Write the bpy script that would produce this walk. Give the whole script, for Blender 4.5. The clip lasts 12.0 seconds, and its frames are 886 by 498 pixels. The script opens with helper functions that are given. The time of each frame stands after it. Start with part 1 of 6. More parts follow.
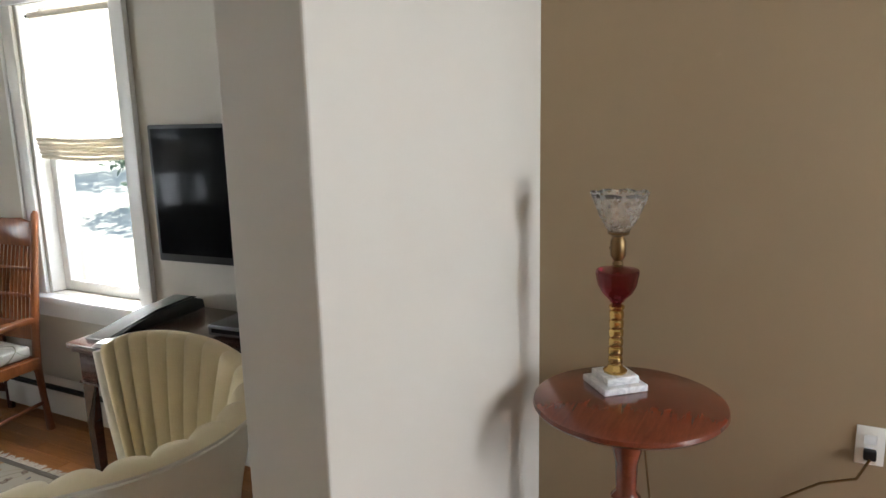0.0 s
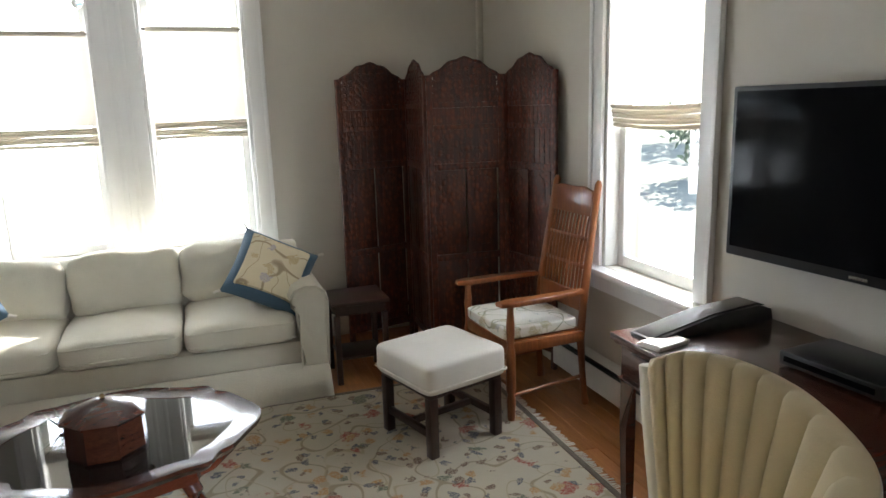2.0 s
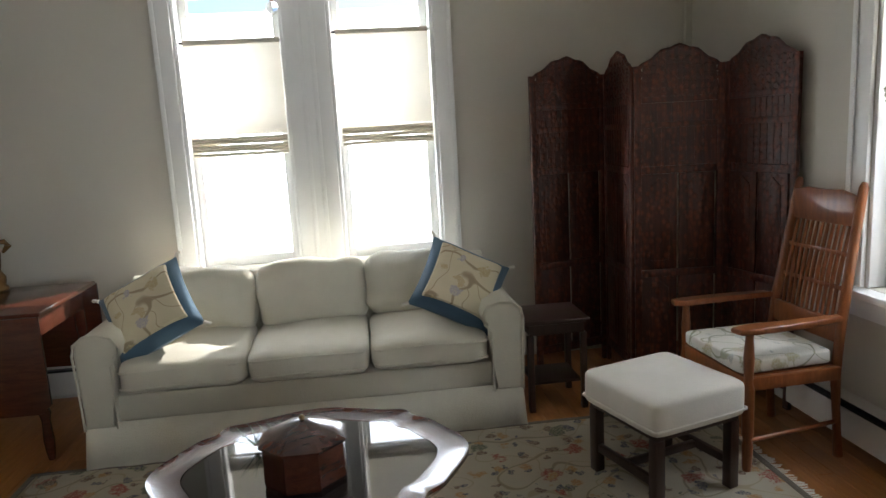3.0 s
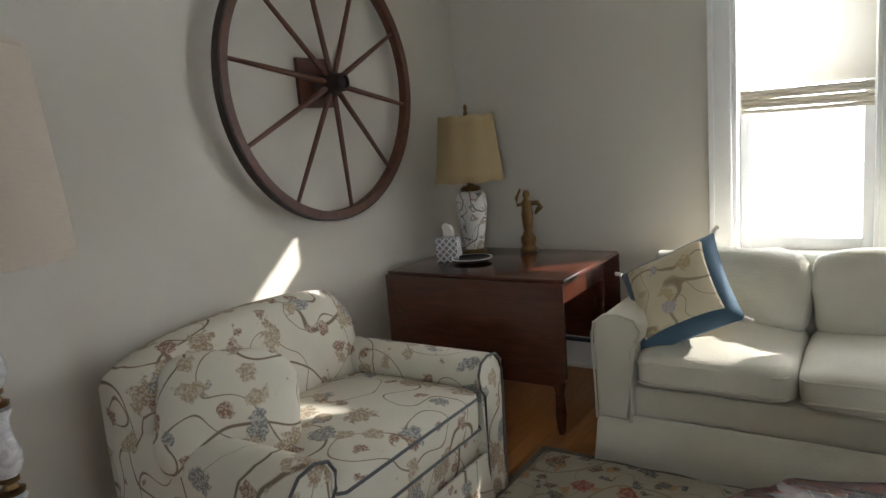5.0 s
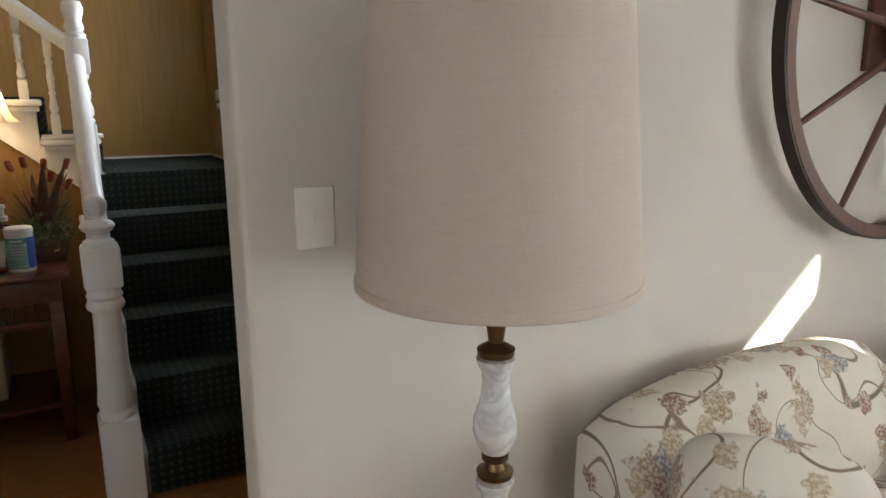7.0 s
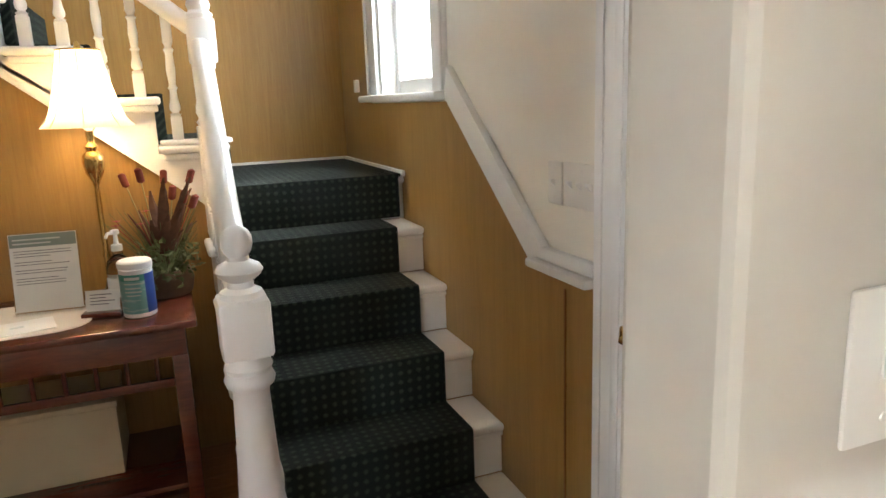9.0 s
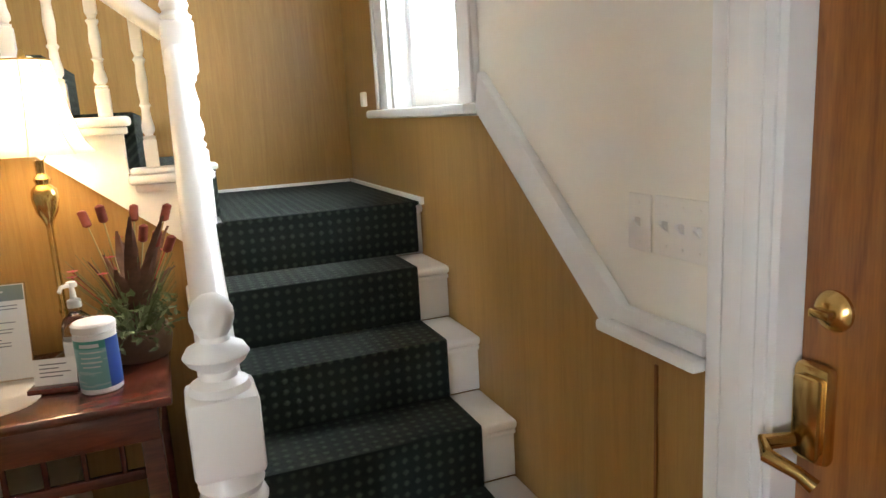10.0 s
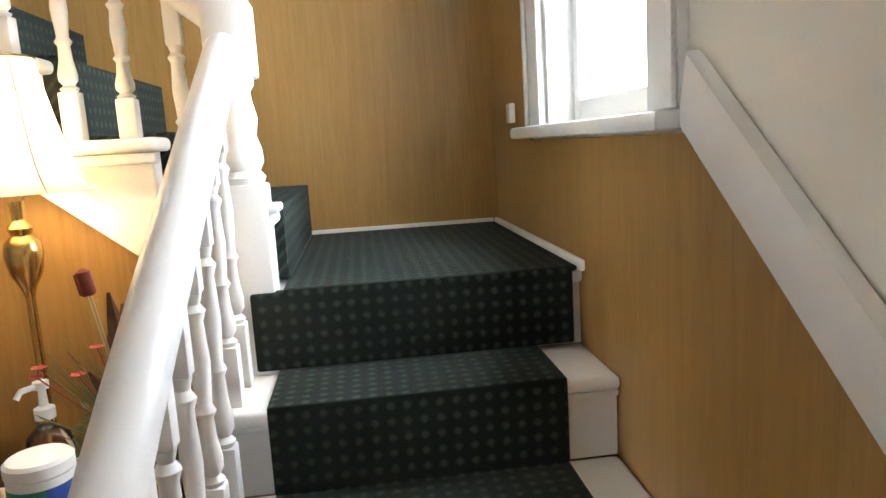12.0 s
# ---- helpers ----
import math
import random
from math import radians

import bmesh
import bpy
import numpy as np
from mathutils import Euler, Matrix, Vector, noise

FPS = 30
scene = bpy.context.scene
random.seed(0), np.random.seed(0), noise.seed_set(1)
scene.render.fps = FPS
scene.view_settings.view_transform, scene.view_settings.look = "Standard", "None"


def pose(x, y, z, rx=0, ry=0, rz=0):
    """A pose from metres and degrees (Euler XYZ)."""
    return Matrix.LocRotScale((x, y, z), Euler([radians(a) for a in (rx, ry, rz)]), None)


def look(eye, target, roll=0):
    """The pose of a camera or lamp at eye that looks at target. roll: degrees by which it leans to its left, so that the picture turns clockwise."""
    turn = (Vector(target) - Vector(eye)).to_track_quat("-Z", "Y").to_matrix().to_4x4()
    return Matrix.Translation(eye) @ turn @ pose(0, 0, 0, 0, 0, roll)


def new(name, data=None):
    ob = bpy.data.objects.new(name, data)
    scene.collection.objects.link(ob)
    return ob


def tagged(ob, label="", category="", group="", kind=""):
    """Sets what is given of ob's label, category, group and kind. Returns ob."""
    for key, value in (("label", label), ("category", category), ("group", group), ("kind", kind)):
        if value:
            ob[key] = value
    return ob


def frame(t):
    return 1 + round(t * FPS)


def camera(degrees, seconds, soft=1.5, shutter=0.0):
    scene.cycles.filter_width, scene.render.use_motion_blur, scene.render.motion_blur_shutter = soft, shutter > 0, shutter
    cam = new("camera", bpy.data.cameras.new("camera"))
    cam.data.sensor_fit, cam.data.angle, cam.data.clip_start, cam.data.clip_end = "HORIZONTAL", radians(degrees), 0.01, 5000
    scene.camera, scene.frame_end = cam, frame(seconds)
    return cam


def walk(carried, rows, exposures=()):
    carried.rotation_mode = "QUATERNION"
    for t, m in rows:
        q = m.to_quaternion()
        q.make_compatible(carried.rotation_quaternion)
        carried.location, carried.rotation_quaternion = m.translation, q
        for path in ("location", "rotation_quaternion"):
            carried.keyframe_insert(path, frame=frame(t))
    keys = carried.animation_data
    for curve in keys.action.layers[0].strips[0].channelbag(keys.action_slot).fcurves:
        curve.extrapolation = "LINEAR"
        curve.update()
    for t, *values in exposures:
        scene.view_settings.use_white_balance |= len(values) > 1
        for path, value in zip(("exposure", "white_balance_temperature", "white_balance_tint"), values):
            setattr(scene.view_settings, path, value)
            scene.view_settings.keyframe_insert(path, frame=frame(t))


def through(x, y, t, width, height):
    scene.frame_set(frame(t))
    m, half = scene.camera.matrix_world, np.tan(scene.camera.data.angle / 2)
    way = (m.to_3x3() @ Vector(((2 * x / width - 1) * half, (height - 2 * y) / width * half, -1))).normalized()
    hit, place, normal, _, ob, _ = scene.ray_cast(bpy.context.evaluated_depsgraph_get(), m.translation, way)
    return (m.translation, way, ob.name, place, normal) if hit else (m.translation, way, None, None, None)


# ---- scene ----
cam = camera(65.5, 12.0)
PATH = [
    (0, (2.412, 1.099, 1.609), (4.155, 2.004, 1.23), -1.3),
    (0.5, (2.517, 1.247, 1.607), (4.161, 2.313, 1.203), -1.9),
    (1, (2.645, 1.388, 1.61), (4.012, 2.786, 1.187), -2.0),
    (1.5, (2.728, 1.504, 1.616), (3.675, 3.216, 1.202), -1.4),
    (2, (2.728, 1.613, 1.568), (3.362, 3.465, 1.159), -1.8),
    (2.5, (2.662, 1.823, 1.579), (3.14, 3.724, 1.183), -2.0),
    (3, (2.564, 2.039, 1.486), (2.784, 3.996, 1.139), -3.2),
    (3.5, (2.533, 2.251, 1.405), (2.295, 4.208, 1.069), -3.6),
    (5.5, (2.044, 2.711, 1.426), (0.734, 4.188, 1.104), -4.1),
    (6, (1.816, 2.795, 1.465), (0.288, 4.043, 1.137), -2.6),
    (6.5, (1.581, 2.806, 1.474), (-0.091, 3.832, 1.08), -0.8),
    (7, (1.279, 2.726, 1.488), (-0.431, 3.677, 1.074), -0.4),
    (7.5, (1.039, 2.685, 1.475), (-0.708, 3.559, 1.049), -0.6),
    (9.5, (0.073, 2.697, 1.47), (-1.756, 3.391, 1.052), -2.6),
    (10, (-0.165, 2.786, 1.48), (-1.993, 3.496, 1.087), -3.2),
    (10.5, (-0.385, 2.875, 1.467), (-2.218, 3.57, 1.072), -3.6),
    (11, (-0.631, 2.923, 1.468), (-2.479, 3.587, 1.087), -4.7),
    (11.5, (-0.821, 3.016, 1.467), (-2.725, 3.526, 1.133), -5.2),
    (12, (-0.984, 3.133, 1.469), (-2.947, 3.356, 1.163), -3.5),
]
walk(cam, [(t, look(eye, target, roll)) for t, eye, target, roll in PATH],
     exposures=[(0, 1.45, 6250, 10), (1.5, 1.35, 6200, 10), (2.5, 1.35, 6150, 10), (3.0, 0.9, 6150, 10), (3.5, 0.45, 6150, 10), (5.5, 1.15, 6150, 10), (6.5, 1.7, 6100, 10), (7.5, 1.9, 6400, 10), (9.3, 3.2, 6350, 10), (11, 3.3, 6050, 10), (12, 3.05, 6200, 10)])

# ---- world, sun, window light ----
SUN = Vector((0.72, 0.66, 0.53)).normalized()
world = bpy.data.worlds.new("world")
scene.world = world
world.use_nodes = True
wn = world.node_tree.nodes
sky = wn.new("ShaderNodeTexSky")
sky.sky_type = "NISHITA"
sky.sun_disc = False
sky.sun_elevation = math.asin(SUN.z)
sky.sun_rotation = math.atan2(SUN.x, SUN.y)
world.node_tree.links.new(sky.outputs[0], wn["Background"].inputs[0])
wn["Background"].inputs[1].default_value = 0.12

sun_data = bpy.data.lights.new("sun", "SUN")
sun_data.energy, sun_data.angle, sun_data.color = 5.0, radians(0.6), (1.0, 0.94, 0.84)
new("sun", sun_data).matrix_world = look(SUN * 30, (0, 0, 0))


def sky_window(name, centre, inward, w, h, power, color=(0.90, 0.95, 1.0)):
    """Skylight coming in at a window."""
    d = bpy.data.lights.new(name, "AREA")
    d.shape, d.size, d.size_y, d.energy, d.color = "RECTANGLE", w, h, power, color
    c = Vector(centre)
    new(name, d).matrix_world = look(c, c + Vector(inward))


sky_window("skylight_sofa_a", (1.87, 6.62, 1.45), (0, -1, -0.05), 0.62, 1.6, 22)
sky_window("skylight_sofa_b", (2.74, 6.62, 1.45), (0, -1, -0.05), 0.62, 1.6, 22)
sky_window("skylight_side", (5.02, 4.29, 1.85), (-1, 0, -0.1), 0.72, 0.75, 17)
sky_window("skylight_stairs", (-2.55, 3.90, 1.98), (0, -1, -0.05), 0.74, 0.95, 6.5)
sky_window("skylight_back", (3.85, -1.52, 1.5), (-0.1, 1, 0), 1.1, 1.5, 21)

# ---- materials ----


class Nodes:
    """A short way to write node trees."""

    def __init__(self, name, rough=0.6, metal=0.0):
        self.m = bpy.data.materials.new(name)
        self.m.use_nodes = True
        self.t = self.m.node_tree
        self.b = self.t.nodes["Principled BSDF"]
        self.b.inputs["Roughness"].default_value = rough
        self.b.inputs["Metallic"].default_value = metal
        tc = self.t.nodes.new("ShaderNodeTexCoord")
        self.co = tc.outputs["Object"]

    def node(self, kind, **inputs):
        n = self.t.nodes.new(kind)
        for k, v in inputs.items():
            self.put(n.inputs[k.replace("_", " ")], v)
        return n

    def put(self, socket, v):
        if isinstance(v, bpy.types.NodeSocket):
            self.t.links.new(v, socket)
        else:
            socket.default_value = v

    def math(self, op, a, b=0.0, clamp=False):
        n = self.t.nodes.new("ShaderNodeMath")
        n.operation, n.use_clamp = op, clamp
        self.put(n.inputs[0], a)
        self.put(n.inputs[1], b)
        return n.outputs[0]

    def mapped(self, scale=(1, 1, 1), rot=(0, 0, 0)):
        n = self.node("ShaderNodeMapping", Vector=self.co)
        n.inputs["Scale"].default_value = scale
        n.inputs["Rotation"].default_value = rot
        return n.outputs[0]

    def noise(self, scale, detail=3.0, vec=None, distortion=0.0):
        return self.node("ShaderNodeTexNoise", Vector=vec or self.co, Scale=scale, Detail=detail, Distortion=distortion).outputs[0]

    def step(self, v, a, b):
        n = self.t.nodes.new("ShaderNodeMapRange")
        self.put(n.inputs[0], v)
        n.inputs[1].default_value, n.inputs[2].default_value = a, b
        return n.outputs[0]

    def mix(self, f, a, b):
        n = self.t.nodes.new("ShaderNodeMix")
        n.data_type = "RGBA"
        self.put(n.inputs[0], f)
        for s, v in ((n.inputs[6], a), (n.inputs[7], b)):
            self.put(s, (*v, 1) if isinstance(v, tuple) else v)
        return n.outputs[2]

    def color(self, v):
        self.put(self.b.inputs["Base Color"], (*v, 1) if isinstance(v, tuple) else v)
        return self

    def bump(self, h, strength=0.2, distance=0.002):
        n = self.node("ShaderNodeBump", Height=h, Strength=strength, Distance=distance)
        self.t.links.new(n.outputs[0], self.b.inputs["Normal"])
        return self

    def rough(self, v):
        self.put(self.b.inputs["Roughness"], v)
        return self


def times(c, k):
    return tuple(min(1.0, x * k) for x in c)


def plain(name, c, rough=0.6, metal=0.0, vary=0.12, scale=6, bump=0.1, fine=180):
    n = Nodes(name, rough, metal)
    f = n.noise(scale, 4)
    n.color(n.mix(f, times(c, 1 - vary), times(c, 1 + vary)))
    n.bump(n.noise(fine, 2), bump)
    return n.m


def wood(name, dark, light, rough=0.35, grain=(14, 14, 1.2), bump=0.08, coat=0.0, rnd=0.0):
    n = Nodes(name, rough)
    v = n.mapped(grain)
    g = n.noise(3.0, 6, v, 1.2)
    fine = n.noise(26.0, 3, v)
    f = n.math("ADD", n.math("MULTIPLY", g, 0.75), n.math("MULTIPLY", fine, 0.35))
    c = n.mix(n.step(f, 0.3, 0.8), dark, light)
    if rnd:
        oi = n.node("ShaderNodeObjectInfo")
        hs = n.node("ShaderNodeHueSaturation", Color=c)
        n.put(hs.inputs["Value"], n.math("ADD", n.math("MULTIPLY", oi.outputs["Random"], rnd), 1 - rnd / 2))
        c = hs.outputs[0]
    n.color(c)
    n.bump(fine, bump)
    n.b.inputs["Coat Weight"].default_value = coat
    n.b.inputs["Coat Roughness"].default_value = 0.12
    return n.m


def cloth(name, c, weave=420, vary=0.08, bump=0.35, rough=0.9):
    n = Nodes(name, rough)
    f = n.noise(9, 4)
    n.color(n.mix(f, times(c, 1 - vary), times(c, 1 + vary)))
    w = n.math("ADD", n.noise(weave, 2, n.mapped((1, 1, 0.35))), n.noise(weave * 0.7, 2, n.mapped((0.3, 1, 1))))
    n.bump(n.math("ADD", w, n.math("MULTIPLY", n.noise(14, 3), 1.5)), bump, 0.003)
    n.b.inputs["Sheen Weight"].default_value = 0.25
    return n.m


def floral(name, ground, vine, flowers, scale=5.0, amount=0.45, vines=0.016, blotch=0.30):
    """Cream cloth embroidered with winding stems and scattered blossoms."""
    n = Nodes(name, 0.92)
    warp = n.node("ShaderNodeTexNoise", Vector=n.co, Scale=scale * 1.6, Detail=2.0)
    off = n.node("ShaderNodeVectorMath")
    off.operation = "MULTIPLY_ADD"
    n.put(off.inputs[0], warp.outputs[1])
    off.inputs[1].default_value = (0.10, 0.10, 0.10)
    n.put(off.inputs[2], n.co)
    base = n.mix(n.noise(7, 4), times(ground, 0.9), times(ground, 1.08))
    stem = n.math("ABSOLUTE", n.math("SUBTRACT", n.noise(scale * 0.55, 0.5), 0.5))
    stem2 = n.math("ABSOLUTE", n.math("SUBTRACT", n.noise(scale * 0.9, 0.0, n.mapped((1, 1, 1), (1, 2, 3))), 0.48))
    c = n.mix(n.step(stem, vines, vines * 0.45), base, vine)
    c = n.mix(n.step(stem2, vines * 0.9, vines * 0.4), c, times(vine, 1.25))
    for i, fc in enumerate(flowers):
        vec = n.node("ShaderNodeMapping", Vector=off.outputs[0])
        vec.inputs["Location"].default_value = (0.37 * i, 0.71 * i, 0.19 * i)
        k = scale * (0.85 + 0.32 * i)
        vo = n.node("ShaderNodeTexVoronoi", Vector=vec.outputs[0], Scale=k, Randomness=0.9)
        pick = n.node("ShaderNodeSeparateColor", Color=vo.outputs["Color"])
        d = n.math("ADD", vo.outputs["Distance"], n.math("MULTIPLY", n.math("SUBTRACT", n.noise(scale * 9, 2), 0.5), 0.34))
        on = n.math("MULTIPLY", n.step(d, blotch, blotch - 0.05), n.math("LESS_THAN", pick.outputs[0], amount))
        hatch = n.noise(scale * 22, 1)
        c = n.mix(on, c, n.mix(n.step(hatch, 0.45, 0.58), fc, n.mix(0.55, fc, base)))
    n.color(c)
    n.bump(n.math("ADD", n.noise(380, 2), n.math("MULTIPLY", n.noise(12, 3), 1.5)), 0.35, 0.003)
    return n.m


M_WALL = plain("wall_paint_cream", (0.60, 0.565, 0.495), 0.75, vary=0.04, scale=3, bump=0.06, fine=240)
M_TAN = plain("wall_paint_tan", (0.33, 0.24, 0.14), 0.75, vary=0.04, scale=3, bump=0.06, fine=240)
M_HALLWALL = plain("wall_paint_ivory", (0.83, 0.80, 0.71), 0.7, vary=0.03, scale=3, bump=0.06, fine=240)
M_CEIL = plain("ceiling_paint", (0.80, 0.78, 0.73), 0.85, vary=0.03, scale=3)
M_TRIM = plain("trim_gloss_white", (0.82, 0.82, 0.80), 0.32, vary=0.04, scale=9, bump=0.08, fine=60)
M_TRIMHALL = plain("stair_gloss_white", (0.84, 0.83, 0.80), 0.28, vary=0.04, scale=9, bump=0.10, fine=45)
M_PANEL = wood("panel_golden", (0.31, 0.17, 0.042), (0.42, 0.245, 0.072), 0.42, (16, 16, 0.9), 0.05, 0.2)
M_OAK = wood("door_oak", (0.13, 0.040, 0.007), (0.38, 0.150, 0.032), 0.36, (9, 9, 0.7), 0.16, 0.3)
M_PLANK = wood("floor_oak", (0.28, 0.10, 0.025), (0.47, 0.20, 0.06), 0.33, (18, 1.3, 18), 0.07, 0.3, rnd=0.35)
M_MAHOG = wood("mahogany_dark", (0.035, 0.010, 0.006), (0.10, 0.028, 0.014), 0.26, (1.4, 12, 12), 0.04, 0.5)
M_CHERRY = wood("cherry_red", (0.105, 0.020, 0.009), (0.20, 0.042, 0.017), 0.22, (1.4, 12, 12), 0.04, 0.6)
M_CHAIRWOOD = wood("chair_oak_red", (0.15, 0.042, 0.012), (0.32, 0.105, 0.030), 0.32, (10, 10, 1.4), 0.06, 0.3)
def carved(name, dark, light):
    """Old carved hardwood: shallow leafy relief over a dark stain."""
    n = Nodes(name, 0.40)
    g = n.noise(3.0, 6, n.mapped((12, 12, 1.2)), 1.2)
    vo = n.node("ShaderNodeTexVoronoi", Vector=n.mapped((1, 1, 0.8)), Scale=34.0, Randomness=0.75)
    worn = n.step(vo.outputs["Distance"], 0.55, 0.15)
    f = n.math("ADD", n.math("MULTIPLY", g, 0.7), n.math("MULTIPLY", worn, 0.3))
    n.color(n.mix(n.step(f, 0.3, 0.85), dark, light))
    n.bump(n.math("ADD", worn, n.math("MULTIPLY", n.noise(120, 3), 0.5)), 0.55, 0.006)
    return n.m


M_SCREENWOOD = carved("screen_carved_wood", (0.040, 0.0095, 0.005), (0.20, 0.045, 0.018))
M_DARKLEG = wood("leg_espresso", (0.018, 0.008, 0.005), (0.05, 0.020, 0.012), 0.35, (12, 12, 1.2), 0.05, 0.3)
M_SOFA = cloth("sofa_cream_weave", (0.62, 0.58, 0.47), 260, 0.07, 0.5)
M_STOOL = cloth("stool_linen", (0.68, 0.64, 0.57), 420)
M_VELVET = cloth("chair_cream_velvet", (0.66, 0.56, 0.36), 300, 0.06, 0.2, 0.75)
M_SHADE = cloth("shade_linen", (0.66, 0.60, 0.50), 500, 0.05, 0.3)
M_BLIND = cloth("roman_blind_cloth", (0.74, 0.68, 0.56), 420, 0.05, 0.2)
M_BLUE = cloth("pillow_blue_velvet", (0.060, 0.115, 0.17), 300, 0.12, 0.3)
M_FLORAL = floral("armchair_crewel", (0.66, 0.62, 0.52), (0.20, 0.15, 0.10),
                  [(0.33, 0.24, 0.15), (0.22, 0.22, 0.22), (0.40, 0.31, 0.20), (0.28, 0.16, 0.10)], 5.6, 0.60, 0.009)
M_SEATPAD = floral("chair_pad_print", (0.66, 0.64, 0.58), (0.30, 0.30, 0.22), [(0.42, 0.38, 0.24), (0.36, 0.38, 0.36)], 9, 0.5)
M_PILLOW = floral("pillow_print", (0.66, 0.58, 0.40), (0.35, 0.27, 0.17), [(0.40, 0.36, 0.40), (0.50, 0.38, 0.20)], 9, 0.45)
M_RUG = floral("rug_needlepoint", (0.37, 0.325, 0.245), (0.24, 0.20, 0.13),
               [(0.25, 0.055, 0.035), (0.10, 0.11, 0.075), (0.33, 0.19, 0.075), (0.13, 0.08, 0.055), (0.08, 0.08, 0.10)], 6.5, 0.5, 0.014, 0.30)
M_RUGEDGE = cloth("rug_binding", (0.10, 0.075, 0.05), 300)
M_BLACK = plain("black_plastic", (0.012, 0.012, 0.013), 0.35, vary=0.1)
M_SCREEN = plain("tv_glass", (0.005, 0.005, 0.006), 0.14, vary=0.05, bump=0.0)
M_SCREEN.node_tree.nodes["Principled BSDF"].inputs["Specular IOR Level"].default_value = 0.03
M_BRASS = plain("brass", (0.62, 0.42, 0.15), 0.22, 1.0, 0.12, 20, 0.05)
M_OLDBRASS = plain("aged_brass", (0.20, 0.13, 0.06), 0.38, 1.0, 0.2, 20, 0.1)
M_CHROME = plain("steel", (0.6, 0.6, 0.6), 0.25, 1.0)
M_PLATE = plain("switch_plate_ivory", (0.80, 0.78, 0.72), 0.35, vary=0.02, bump=0.02)
M_WHITEPLASTIC = plain("white_plastic", (0.82, 0.82, 0.80), 0.4, vary=0.02, bump=0.02)
M_HEATER = plain("heater_enamel", (0.66, 0.64, 0.58), 0.4, vary=0.06)


def marble():
    n = Nodes("marble", 0.2)
    v = n.math("ABSOLUTE", n.math("SUBTRACT", n.noise(14, 5, None, 1.4), 0.5))
    return n.color(n.mix(n.step(v, 0.0, 0.11), (0.54, 0.53, 0.53), (0.72, 0.71, 0.69))).m


def glass(name, c=(1, 1, 1), rough=0.0, ior=1.45, alpha=0.0):
    n = Nodes(name, rough)
    n.color(c)
    n.b.inputs["Transmission Weight"].default_value = 1.0
    n.b.inputs["IOR"].default_value = ior
    return n.m


def carpet(name="stair_carpet", along=0, across=1):
    """Dark green stair carpet with a lattice of pale dots."""
    n = Nodes(name, 0.95)
    s = n.node("ShaderNodeSeparateXYZ", Vector=n.co)
    w = n.math("SUBTRACT", n.noise(40, 2), 0.5)
    u = n.math("ADD", n.math("MULTIPLY", s.outputs[across], 92.0), n.math("MULTIPLY", w, 0.5))
    v = n.math("MULTIPLY", n.math("SUBTRACT", s.outputs[along], s.outputs[2]), 92.0)
    a = n.math("SINE", n.math("ADD", u, v))
    b = n.math("SINE", n.math("SUBTRACT", u, v))
    d = n.math("MULTIPLY", a, b)
    dots = n.step(n.math("ADD", d, n.math("MULTIPLY", n.math("SUBTRACT", n.noise(160, 2), 0.5), 0.7)), 0.2, 0.9)
    c = n.mix(dots, n.mix(n.noise(30, 3), (0.0035, 0.007, 0.0055), (0.007, 0.014, 0.010)), n.mix(n.noise(60, 3), (0.022, 0.038, 0.027), (0.050, 0.070, 0.048)))
    n.color(c)
    n.bump(n.math("ADD", n.noise(500, 2), n.math("MULTIPLY", dots, 0.6)), 0.6, 0.004)
    return n.m


M_MARBLE = marble()
M_GLASS = glass("window_glass")
M_CLEARGLASS = glass("clear_glass", (0.96, 0.98, 0.97), 0.03)
M_RUBY = glass("ruby_glass", (0.22, 0.012, 0.03), 0.05)
M_CARPET = carpet()
M_CARPETUP = carpet("stair_carpet_upper", 1, 0)


def shade_cloth(name, c, through, slub=False):
    """Thin cloth that lets light through."""
    n = Nodes(name, 0.9)
    col = n.mix(n.noise(8, 3), times(c, 0.93), times(c, 1.05))
    n.bump(n.noise(420, 2), 0.2)
    if slub:
        weft = n.noise(5.0, 4, n.mapped((5, 5, 70)))
        warp = n.noise(5.0, 3, n.mapped((60, 60, 3)))
        f = n.math("ADD", n.math("MULTIPLY", weft, 0.65), n.math("MULTIPLY", warp, 0.35))
        col = n.mix(n.step(f, 0.34, 0.66), times(c, 0.955), times(c, 1.035))
        n.bump(f, 0.16)
    n.color(col)
    tr = n.node("ShaderNodeBsdfTranslucent", Color=col)
    mx = n.node("ShaderNodeMixShader", Fac=through)
    out = n.t.nodes["Material Output"]
    n.t.links.new(n.b.outputs[0], mx.inputs[1])
    n.t.links.new(tr.outputs[0], mx.inputs[2])
    n.t.links.new(mx.outputs[0], out.inputs[0])
    return n.m


M_BLINDTHIN = shade_cloth("blind_cloth_thin", (0.74, 0.68, 0.57), 0.16)
M_LAMPSHADE = shade_cloth("lampshade_silk", (0.85, 0.76, 0.60), 0.55)
M_PARCHMENT = shade_cloth("lampshade_parchment", (0.56, 0.44, 0.24), 0.3)
M_LINENSHADE = shade_cloth("lampshade_linen", (0.62, 0.53, 0.43), 0.2, True)

# ---- building helpers ----


def mesh_from(name, bm, mat, smooth=None):
    me = bpy.data.meshes.new(name)
    bmesh.ops.recalc_face_normals(bm, faces=bm.faces)
    bm.to_mesh(me)
    bm.free()
    me.materials.append(mat)
    if smooth:
        me.shade_smooth()
        me.set_sharp_from_angle(angle=radians(smooth))
    return me


